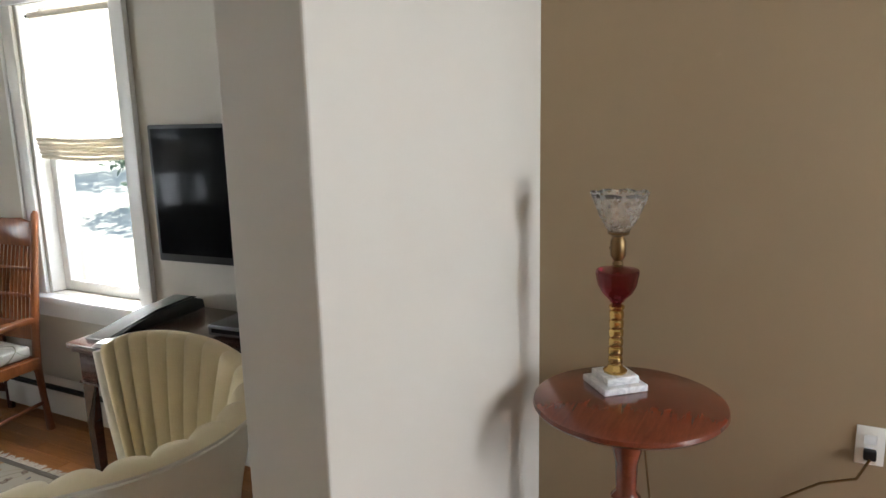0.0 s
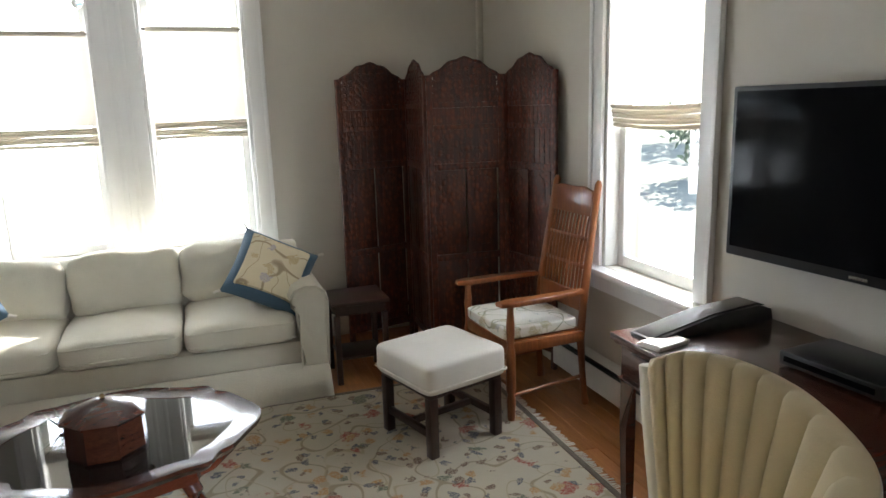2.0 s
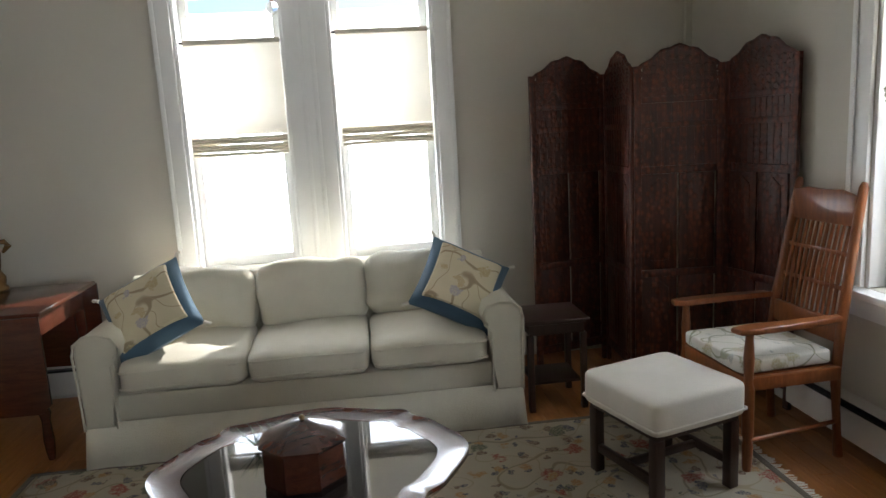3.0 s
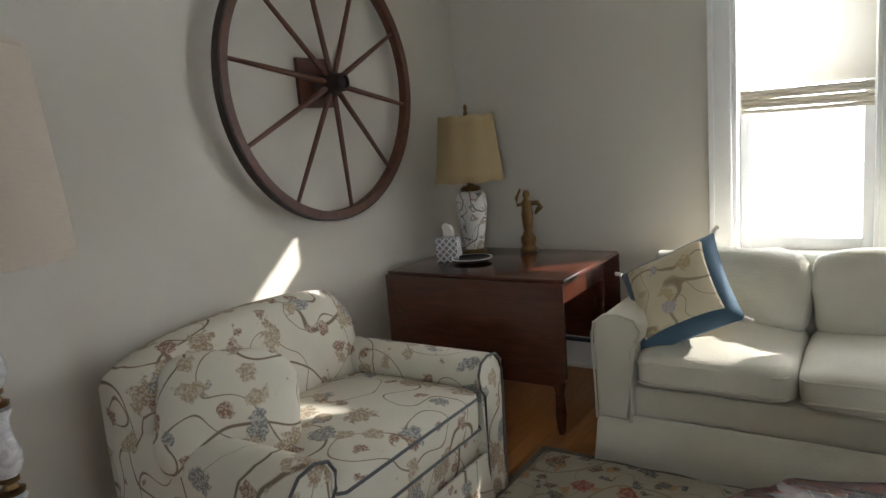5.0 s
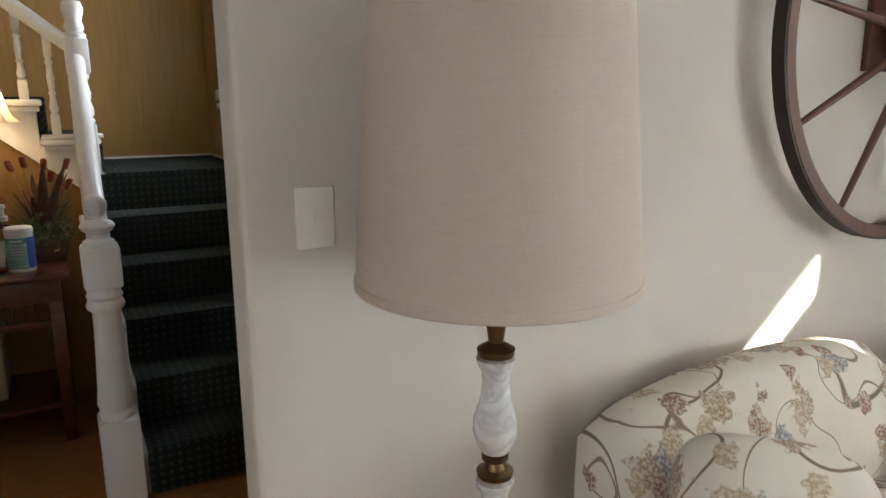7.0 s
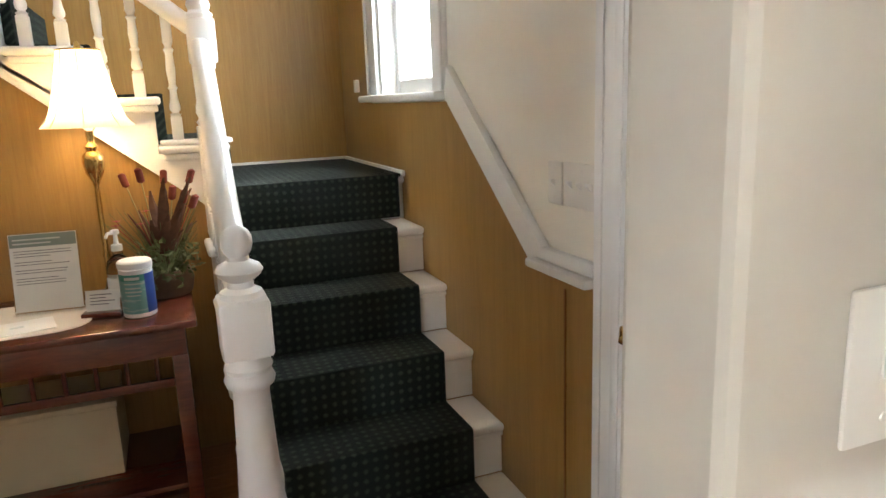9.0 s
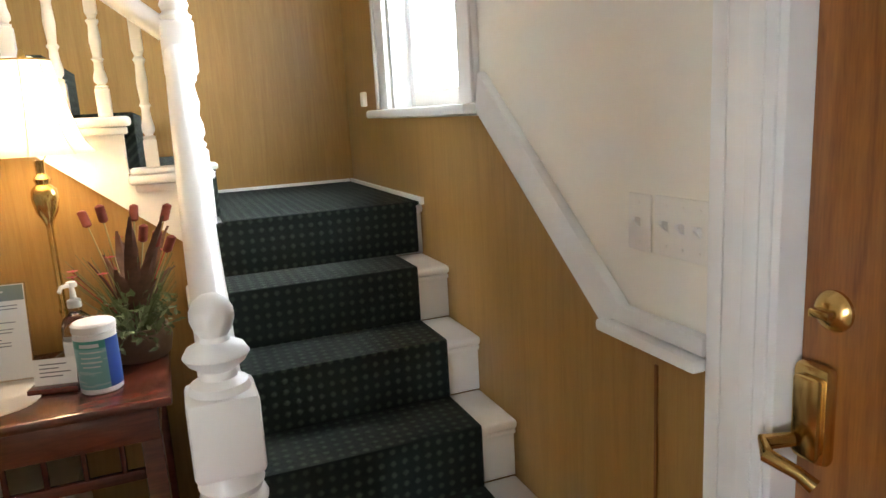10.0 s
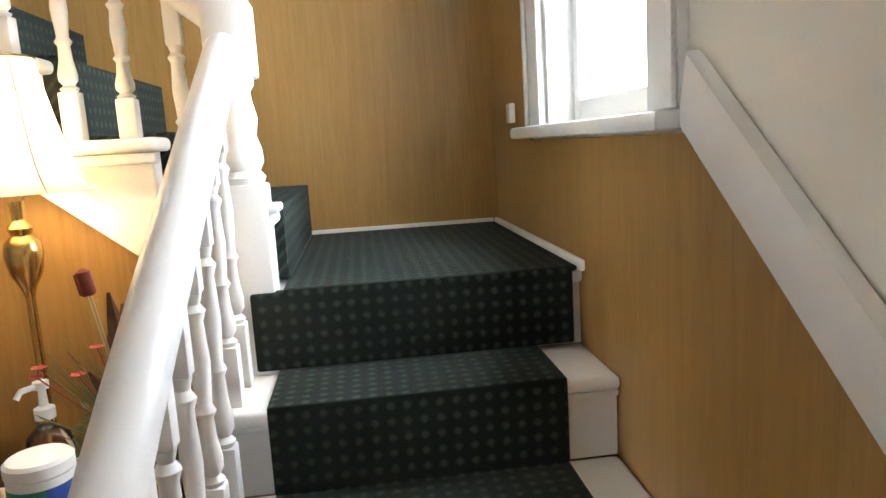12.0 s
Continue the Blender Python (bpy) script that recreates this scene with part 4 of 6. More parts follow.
def spindle_chair():
    c = thing("armchair_wooden", "reddish oak armchair with a spindle back and printed pad", "chair", 4.258, 4.797, 0.001, -86)
    W, D = 0.24, 0.21
    for sx in (-1, 1):
        part("front_leg", lathe([(0.016, 0.0), (0.02, 0.03), (0.023, 0.12), (0.018, 0.15), (0.024, 0.17), (0.024, 0.36), (0.018, 0.40), (0.022, 0.50), (0.016, 0.58), (0.018, 0.605)], 14, sx * W, -D), M_CHAIRWOOD, c)
        part("back_post", tube([(sx * (W - 0.02), D + 0.03, 0.0), (sx * (W - 0.02), D, 0.38), (sx * (W - 0.03), D + 0.03, 0.62), (sx * (W - 0.045), D + 0.09, 0.98), (sx * (W - 0.05), D + 0.12, 1.15), (sx * (W - 0.05), D + 0.125, 1.17)], [0.021, 0.022, 0.022, 0.020, 0.019, 0.010], 12), M_CHAIRWOOD, c)
        part("arm", slab([(sx * (W - 0.035), D + 0.01), (sx * (W + 0.012), D + 0.0), (sx * (W + 0.035), 0.0), (sx * (W + 0.045), -D), (sx * (W + 0.03), -D - 0.06), (sx * (W - 0.02), -D - 0.07), (sx * (W - 0.03), -D), (sx * (W - 0.025), 0.0)], "z", 0.606, 0.632, r=0.008), M_CHAIRWOOD, c)
        part("side_stretcher", tube([(sx * W, -D, 0.14), (sx * (W - 0.02), D + 0.02, 0.16)], 0.010), M_CHAIRWOOD, c)
        part("side_rail", B(sx * W - 0.014, sx * W + 0.014, -D, D, 0.36, 0.415, r=0.004), M_CHAIRWOOD, c)
    part("front_rail", B(-W, W, -D - 0.014, -D + 0.014, 0.355, 0.415, r=0.004), M_CHAIRWOOD, c)
    part("front_stretcher", tube([(-W, -D, 0.19), (W, -D, 0.19)], 0.010), M_CHAIRWOOD, c)
    part("seat_board", B(-W + 0.014, W - 0.014, -D + 0.014, D - 0.0, 0.395, 0.42, r=0.004), M_CHAIRWOOD, c)
    part("crest_rail", slab([(-0.185, 0.985), (0.185, 0.985), (0.19, 1.115), (0.10, 1.135), (0.0, 1.13), (-0.10, 1.135), (-0.19, 1.115)], "y", D + 0.085, D + 0.108, r=0.006), M_CHAIRWOOD, c)
    part("lower_rail", B(-0.205, 0.205, D + 0.012, D + 0.036, 0.50, 0.60, r=0.005), M_CHAIRWOOD, c)
    for i in range(11):
        x = -0.155 + 0.031 * i
        part("spindle", tube([(x, D + 0.026, 0.595), (x, D + 0.052, 0.78), (x, D + 0.096, 0.99)], [0.0065, 0.0095, 0.0065], 8), M_CHAIRWOOD, c)
    for z, d in ((0.72, 0.044), (0.86, 0.070)):
        part("cross_slat", B(-0.18, 0.18, D + d - 0.004, D + d + 0.004, z, z + 0.02, r=0.002), M_CHAIRWOOD, c)
    part("seat_pad", cushion(0.46, 0.43, 0.065, 0, -0.02, 0.4535, 0.16, 0.008, 5, 0.004), M_SEATPAD, c, "pale printed cotton seat pad")


spindle_chair()


def screen_panel(parent, ax, ay, bx_, by_, h=1.74):
    """One carved leaf of the folding screen between two points of the plan."""
    L = math.hypot(bx_ - ax, by_ - ay)
    ang = math.degrees(math.atan2(by_ - ay, bx_ - ax))
    m = pose(ax, ay, 0, 0, 0, ang)

    def P(name, bm, par, label=""):
        ob = part(name, bm, M_SCREENWOOD, par, label)
        return ob
    leaf = P("leaf", B(0.004, 0.040, -0.012, 0.012, 0.0, h, r=0.003), parent)
    leaf.matrix_basis = m
    P("stile", B(L - 0.040, L - 0.004, -0.012, 0.012, 0.0, h, r=0.003), leaf)
    for z0, z1 in ((0.10, 0.15), (0.62, 0.66), (1.18, 1.22), (1.42, 1.45), (1.55, 1.58)):
        P("cross_rail", B(0.0405, L - 0.0405, -0.011, 0.011, z0, z1, r=0.002), leaf)
    for z0, z1 in ((0.151, 0.619), (0.661, 1.179)):
        for k in range(2):
            u0 = 0.041 + k * (L - 0.082) / 2
            P("panel", B(u0, u0 + (L - 0.082) / 2 - 0.012, -0.006, 0.006, z0, z1, r=0.002), leaf)
            um = u0 + (L - 0.082) / 4 - 0.006
            P("carving", slab([(um - 0.05, z0 + 0.05), (um + 0.05, z0 + 0.05), (um + 0.06, (z0 + z1) / 2), (um + 0.05, z1 - 0.06), (um, z1 - 0.02), (um - 0.05, z1 - 0.06), (um - 0.06, (z0 + z1) / 2)], "y", -0.010, 0.010, r=0.003), leaf)
    # open lattice band
    bm = bmesh.new()
    for z0, z1, n in ((1.221, 1.419, 9), (1.451, 1.549, 11)):
        for i in range(n):
            u = 0.045 + (L - 0.09) * (i + 0.5) / n
            box(bm, u - 0.007, u + 0.007, -0.006, 0.006, z0, z1)
        for k in range(int((z1 - z0) / 0.034)):
            box(bm, 0.041, L - 0.041, -0.005, 0.005, z0 + 0.012 + 0.034 * k, z0 + 0.022 + 0.034 * k)
    P("lattice", bm, leaf)
    P("back_panel", B(0.041, L - 0.041, -0.0035, 0.0035, 1.2205, 1.5495), leaf)
    # pierced arched crest: scrolls inside an arch
    arch = []
    for i in range(21):
        f = i / 20
        arch.append((0.004 + (L - 0.008) * f, h - 0.03 + 0.115 * math.sin(math.pi * f) ** 1.3 + 0.012 * math.sin(math.pi * f * 5) ** 2))
    P("crest", tube([(u, 0, z) for u, z in arch], 0.011, 8), leaf)
    back = [(0.041, 1.5805), (L - 0.041, 1.5805)] + [(u, z - 0.006) for u, z in reversed(arch) if 0.041 <= u <= L - 0.041]
    P("crest_back", slab(back, "y", -0.0045, 0.0045), leaf)
    P("crest_tip", lathe([(0.010, h + 0.082), (0.013, h + 0.092), (0.001, h + 0.104)], 8, L / 2, 0), leaf)
    bm = bmesh.new()
    rng = random.Random(int(ax * 100))
    for i in range(9):
        for k in range(5):
            u = 0.055 + (L - 0.11) * i / 8
            top = h - 0.035 + 0.105 * math.sin(math.pi * u / L) ** 1.3
            z = 1.595 + 0.042 * k
            if z > top - 0.008:
                continue
            r = 0.019
            tube([(u + r * math.cos(a * 0.9 + i), 0, z + r * math.sin(a * 0.9 + i)) for a in range(7)], 0.0085, 5, bm)
    P("scrollwork", bm, leaf, "pierced carved scrollwork")
    return leaf


fs = thing("folding_screen", "tall carved dark wooden folding screen with pierced crests", "screen", 0, 0, 0.001)
corners = [(3.535, 5.93), (4.025, 6.06), (4.00, 5.565), (4.485, 5.52), (4.60, 5.06)]
for (ax, ay), (bx_, by_) in zip(corners, corners[1:]):
    screen_panel(fs, ax, ay, bx_, by_)


def side_table():
    t = thing("side_table", "small dark wooden side table beside the sofa", "table", 3.50, 5.50, 0)
    part("tabletop", B(-0.17, 0.17, -0.17, 0.17, 0.47, 0.492, r=0.006), M_DARKLEG, t)
    part("apron", B(-0.145, 0.145, -0.145, 0.145, 0.41, 0.469, r=0.003), M_DARKLEG, t)
    for sx in (-1, 1):
        for sy in (-1, 1):
            part("leg", B(sx * 0.14 - 0.016, sx * 0.14 + 0.016, sy * 0.14 - 0.016, sy * 0.14 + 0.016, 0, 0.411, r=0.003), M_DARKLEG, t)
    part("shelf", B(-0.13, 0.13, -0.13, 0.13, 0.14, 0.155, r=0.003), M_DARKLEG, t)


side_table()


def desk():
    d = thing("writing_desk", "dark mahogany writing desk with a drawer and brass pulls", "desk", 4.325, 3.09, 0.001)
    hx, hy = 0.305, 0.52
    part("desktop", B(-hx, hx, -hy, hy, 0.745, 0.772, r=0.007), M_MAHOG, d)
    part("top_moulding", B(-hx + 0.012, hx - 0.012, -hy + 0.012, hy - 0.012, 0.732, 0.7445, r=0.004), M_MAHOG, d)
    part("apron", B(-hx + 0.03, hx - 0.03, -hy + 0.03, hy - 0.03, 0.61, 0.7315, r=0.004), M_MAHOG, d)
    part("lower_moulding", B(-hx + 0.022, hx - 0.022, -hy + 0.022, hy - 0.022, 0.598, 0.6095, r=0.004), M_MAHOG, d)
    for k in (-1, 1):
        dw = part("drawer", B(-hx + 0.020, -hx + 0.0295, k * 0.235 - 0.19, k * 0.235 + 0.19, 0.625, 0.720, r=0.003), M_MAHOG, d)
        part("pull", tube([(-hx + 0.018, k * 0.235 - 0.035, 0.68), (-hx + 0.004, k * 0.235 - 0.03, 0.665), (-hx + 0.004, k * 0.235 + 0.03, 0.665), (-hx + 0.018, k * 0.235 + 0.035, 0.68)], 0.004, 8), M_BRASS, dw, "brass bail pull")
    for sx in (-1, 1):
        for sy in (-1, 1):
            part("leg", tube([(sx * (hx - 0.05), sy * (hy - 0.05), 0.6), (sx * (hx - 0.05), sy * (hy - 0.05), 0.42), (sx * (hx - 0.055), sy * (hy - 0.055), 0.0)], [0.032, 0.028, 0.019], 4), M_MAHOG, d, smooth=20)


desk()


def desk_clutter():
    f = thing("leather_folio", "black leather folio standing half open on the desk", "folio", 4.345, 3.455, 0.774, 4)
    f.scale = (1, 1, 0.72)
    part("cover", slab([(-0.27, 0.0), (-0.27, 0.012), (0.0, 0.075), (0.20, 0.088), (0.26, 0.06), (0.27, 0.0)], "y", 0.0, 0.12, r=0.004), M_BLACK, f)
    part("flap", slab([(-0.26, 0.014), (-0.25, 0.022), (0.0, 0.085), (0.20, 0.099), (0.24, 0.08), (0.0, 0.077)], "y", 0.012, 0.105, r=0.002), M_BLACK, f)
    b = thing("cable_box", "flat black cable box on the desk", "electronics", 4.42, 2.98, 0.774, 4)
    part("case", B(-0.11, 0.11, -0.16, 0.16, 0.006, 0.05, r=0.006), M_BLACK, b)
    part("front_strip", B(-0.1135, -0.1105, -0.14, 0.14, 0.02, 0.036), M_SCREEN, b)
    for sx in (-1, 1):
        for sy in (-1, 1):
            part("foot", lathe([(0.009, 0), (0.008, 0.0065)], 10, sx * 0.09, sy * 0.13), M_BLACK, b)
    ps = thing("paper_stack", "small stack of white leaflets on the desk corner", "paper", 4.10, 3.42, 0.7735, 12)
    for k in range(4):
        part("leaflet", B(-0.07 + 0.004 * k, 0.07 + 0.003 * k, -0.045, 0.05 - 0.003 * k, 0.0035 * k, 0.0035 * k + 0.0028), M_WHITEPLASTIC, ps)
    lb = thing("cable", "thin white cable hanging under the desk", "cable", 4.60, 3.2, 0.0)
    part("cord", tube([(0.02, -0.1, 0.55), (0.0, -0.05, 0.40), (0.01, 0.02, 0.32), (-0.02, 0.1, 0.27), (0.0, 0.2, 0.31), (0.03, 0.28, 0.50)], 0.004, 6), M_WHITEPLASTIC, lb)


desk_clutter()


def television():
    t = thing("television", "black flat-screen television mounted on the wall", "television", 4.535, 3.085, 1.303, 4)
    part("case", B(0.0, 0.04, -0.52, 0.52, -0.297, 0.297, r=0.008), M_BLACK, t)
    part("screen", B(-0.0035, -0.0005, -0.50, 0.50, -0.262, 0.280, r=0.001), M_SCREEN, t, "dark glossy screen")
    part("badge", B(-0.0045, -0.0006, -0.03, 0.03, -0.284, -0.274), M_CHROME, t)
    part("mount", B(0.0405, 0.098, -0.15, 0.15, -0.12, 0.12, r=0.004), M_BLACK, t)


television()


def shell_chair():
    """A barrel chair: a fan of padded channels on the far wing, the rim sweeping down along the other arm."""
    c = thing("shell_chair", "cream velvet shell-back chair with fluted channels", "chair", 3.60, 2.80, 0.012)
    # the rim round the chair: x, y, height
    ctrl = [Vector(p) for p in ((0.085, 0.125, 0.92), (0.165, 0.09, 0.942), (0.235, -0.01, 0.938), (0.255, -0.15, 0.915), (0.215, -0.31, 0.865), (0.08, -0.375, 0.81), (-0.09, -0.31, 0.765), (-0.26, -0.15, 0.735), (-0.41, 0.04, 0.70))]
    ctrl = [ctrl[0] * 2 - ctrl[1]] + ctrl + [ctrl[-1] * 2 - ctrl[-2]]
    spans = len(ctrl) - 3
    mid = Vector((-0.10, -0.05, 0))
    n, zs, flutes = 170, 18, 17

    def rim(u):
        i = min(int(u * spans), spans - 1)
        t = u * spans - i
        p0, p1, p2, p3 = ctrl[i:i + 4]
        return 0.5 * (2 * p1 + (p2 - p0) * t + (2 * p0 - 5 * p1 + 4 * p2 - p3) * t * t + (3 * p1 - p0 - 3 * p2 + p3) * t ** 3)

    def surf(u, f, off, fl):
        p = rim(u)
        flat = Vector((p.x, p.y, 0)) - mid
        foot = 0.56 + 0.02 * fl
        k = foot + (1 - foot) * f ** 1.5
        puff = abs(math.sin(math.pi * flutes * u)) ** 0.6
        d = flat.normalized()
        q = mid + Vector((0.10, -0.02, 0)) * (1 - f) + flat * k + d * (off - 0.024 * puff * min(1, f * 2.5) * fl)
        return Vector((q.x, q.y, 0.30 + (p.z - 0.30 + 0.010 * puff * fl) * f))
    inner, outer = bmesh.new(), bmesh.new()
    for bm, off, fl in ((inner, 0.0, 1), (outer, 0.055, 0)):
        g = []
        for i in range(n + 1):
            u = i / n
            row = [bm.verts.new(surf(u, k / zs, off, fl)) for k in range(zs + 1)]
            if bm is outer:
                low = surf(u, 0, off, 0)
                row.insert(0, bm.verts.new((low.x * 0.96, low.y * 0.96, 0.15)))
            else:
                for o, dz in ((0.012, 0.014), (0.030, 0.018), (0.046, 0.010), (0.0545, 0.0)):
                    row.append(bm.verts.new(surf(u, 1, o, 1 if o < 0.02 else 0) + Vector((0, 0, dz))))
            g.append(row)
        for a, b in zip(g, g[1:]):
            for k in range(len(a) - 1):
                bm.faces.new((a[k], a[k + 1], b[k + 1], b[k]))
    part("fluted_back", inner, M_VELVET, c, "channelled cream velvet back", smooth=80)
    part("outer_back", outer, M_VELVET2, c, "smooth off-white outer shell", smooth=80)
    for u in (0.0, 1.0):
        pts = [surf(u, f, 0.027, 0) for f in (1.0, 0.8, 0.6, 0.4, 0.2, 0.0)]
        part("arm_front", tube([p + Vector((0, 0, 0.004 if k == 0 else 0)) for k, p in enumerate(pts)] + [pts[-1] - Vector((0, 0, 0.13))], [0.026, 0.028, 0.028, 0.028, 0.028, 0.028, 0.026], 12), M_VELVET2, c)
    turn = Euler((0, 0, radians(38))).to_matrix()
    part("seat_base", cushion(0.36, 0.40, 0.20, -0.01, -0.06, 0.25, 0.45, 0.0, 3, turn=turn), M_VELVET2, c)
    part("seat", cushion(0.36, 0.42, 0.13, -0.03, -0.05, 0.40, 0.45, 0.02, 4, turn=turn), M_VELVET, c)
    part("outer_tape", tube([surf(i / 60, 1, 0.056, 0) - Vector((0, 0, 0.012)) for i in range(61)], 0.004, 6), M_VELVET2, c)
    for x, y in ((0.10, 0.02), (0.06, -0.19), (-0.14, -0.12), (-0.08, 0.07)):
        part("leg", tube([(x, y, 0.19), (x * 1.1, y * 1.1, 0.0)], [0.026, 0.014], 10), M_DARKLEG, c)


M_VELVET2 = cloth("chair_offwhite_velvet", (0.70, 0.66, 0.56), 300, 0.05, 0.2, 0.75)
shell_chair()

# ---- living room: wheel wall ----


def wagon_wheel():
    w = thing("wagon_wheel", "large old wooden wagon wheel hung on the wall", "wheel", 0.0, 5.03, 1.675)

    def ring(r0, r1, x0, x1, n=72):
        bm = bmesh.new()
        rs = [[bm.verts.new((x, r * math.cos(2 * math.pi * i / n), r * math.sin(2 * math.pi * i / n))) for i in range(n)] for x, r in ((x0, r0), (x1, r0), (x1, r1), (x0, r1))]
        for a, b in zip(rs, rs[1:] + rs[:1]):
            for i in range(n):
                bm.faces.new((a[i], a[(i + 1) % n], b[(i + 1) % n], b[i]))
        return bm
    part("rim", ring(0.575, 0.612, 0.045, 0.088), M_WHEEL, w)
    part("iron_tyre", ring(0.6125, 0.620, 0.047, 0.086), M_WHEELIRON, w)
    h = part("hub", lathe([(0.034, 0.0), (0.052, 0.01), (0.056, 0.05), (0.060, 0.06), (0.058, 0.085), (0.044, 0.10), (0.040, 0.145), (0.030, 0.150), (0.028, 0.135), (0.001, 0.135)], 20), M_WHEELIRON, w)
    h.matrix_basis = pose(0.022, 0, 0, 0, 90, 0)
    part("mounting_block", B(0.001, 0.0215, -0.13, 0.09, -0.10, 0.12, r=0.003), M_WHEEL, w)
    for i in range(10):
        a = radians(-9.5 + 36 * i)
        part("spoke", tube([(0.10, 0.045 * math.cos(a), 0.045 * math.sin(a)), (0.085, 0.30 * math.cos(a), 0.30 * math.sin(a)), (0.067, 0.585 * math.cos(a), 0.585 * math.sin(a))], [0.013, 0.012, 0.009], 10), M_WHEEL, w)


M_WHEEL = wood("wheel_wood", (0.065, 0.022, 0.012), (0.15, 0.055, 0.028), 0.5, (10, 10, 10), 0.2)
M_WHEELIRON = plain("wheel_iron", (0.035, 0.022, 0.018), 0.55, 0.3, 0.3, 20, 0.3)
wagon_wheel()


def armchair():
    c = thing("armchair", "wide armchair in cream crewel cloth with rolled arms", "armchair", 0.06, 4.30, 0.001)
    hw = 0.56
    part("base", B(0.10, 0.86, -hw + 0.09, hw - 0.09, 0.07, 0.31, r=0.02), M_FLORAL, c)
    bm = bmesh.new()
    prev = None
    for k in range(61):
        y = -hw + 0.01 + (2 * hw - 0.02) * k / 60
        w = 0.005 * math.sin(k * 1.1)
        a = (bm.verts.new((0.895, y, 0.20)), bm.verts.new((0.91 + w, y, 0.015)))
        if prev:
            bm.faces.new((prev[0], a[0], a[1], prev[1]))
        prev = a
    sk_ = part("skirt", bm, M_FLORAL, c)
    sk_.modifiers.new("thick", "SOLIDIFY").thickness = 0.012
    for sg in (-1, 1):
        prof = [(0.0, 0.02), (0.0, 0.43), (-0.03, 0.47), (-0.035, 0.52), (-0.01, 0.56), (0.04, 0.575), (0.10, 0.565), (0.135, 0.53), (0.14, 0.48), (0.13, 0.02)]
        pts = [(sg * (hw - 0.13 + u), z) for u, z in prof]
        a = part("arm", slab(pts, "x", 0.10, 0.90, r=0.022), M_FLORAL, c, smooth=60)
        part("piping", tube([(0.902, y, z) for y, z in pts], 0.0055, 6), M_PIPING, a, "dark piping")
    n = 24
    bm = bmesh.new()
    rows = []
    for i in range(n + 1):
        f = i / n
        y = (-hw + 0.03) + (2 * hw - 0.11) * f
        top = 0.755 + 0.075 * math.sin(math.pi * (0.12 + 0.76 * f)) + 0.03 * f
        edge = min(1.0, min(f, 1 - f) / 0.12) ** 0.5
        ring_ = [(0.02, 0.12), (0.01, 0.55), (0.015, top - 0.10), (0.05, top - 0.03 * (2 - edge)), (0.12, top - 0.02 * (2 - edge)), (0.19, top - 0.045 * (2 - edge)), (0.235, top - 0.14), (0.25 + 0.03 * edge, 0.55), (0.29, 0.36), (0.27, 0.12)]
        rows.append([bm.verts.new((x + 0.006 * noise.noise(Vector((x * 9, y * 5, z * 5))), y, z)) for x, z in ring_])
    for a, b in zip(rows, rows[1:]):
        for k in range(len(a)):
            j = (k + 1) % len(a)
            bm.faces.new((a[k], a[j], b[j], b[k]))
    bm.faces.new(rows[0])
    bm.faces.new(rows[-1])
    bmesh.ops.subdivide_edges(bm, edges=bm.edges, cuts=1, smooth=0.6)
    part("back", bm, M_FLORAL, c, smooth=80)
    s = part("seat_cushion", cushion(0.68, 2 * hw - 0.28, 0.17, 0.575, 0, 0.385, 0.20, 0.03, 6, 0.008), M_FLORAL, c)
    for z in (0.325, 0.445):
        part("piping", tube([(0.89, -hw + 0.17, z), (0.912, -hw + 0.19, z), (0.916, 0, z + 0.004), (0.912, hw - 0.19, z), (0.89, hw - 0.17, z)], 0.0055, 6), M_PIPING, s, "dark piping")


M_PIPING = cloth("piping_slate", (0.10, 0.10, 0.11), 300)
armchair()
lp = thing("lumbar_pillow", "crewel cloth cushion leaning in the armchair", "pillow", 0.475, 4.02, 0.60)
lp.matrix_basis = pose(0.50, 3.94, 0.60, 60, 10, 60)
part("cover", cushion(0.44, 0.40, 0.15, 0, 0, 0, 0.45, 0.02, 11, 0.012), M_FLORAL, lp)


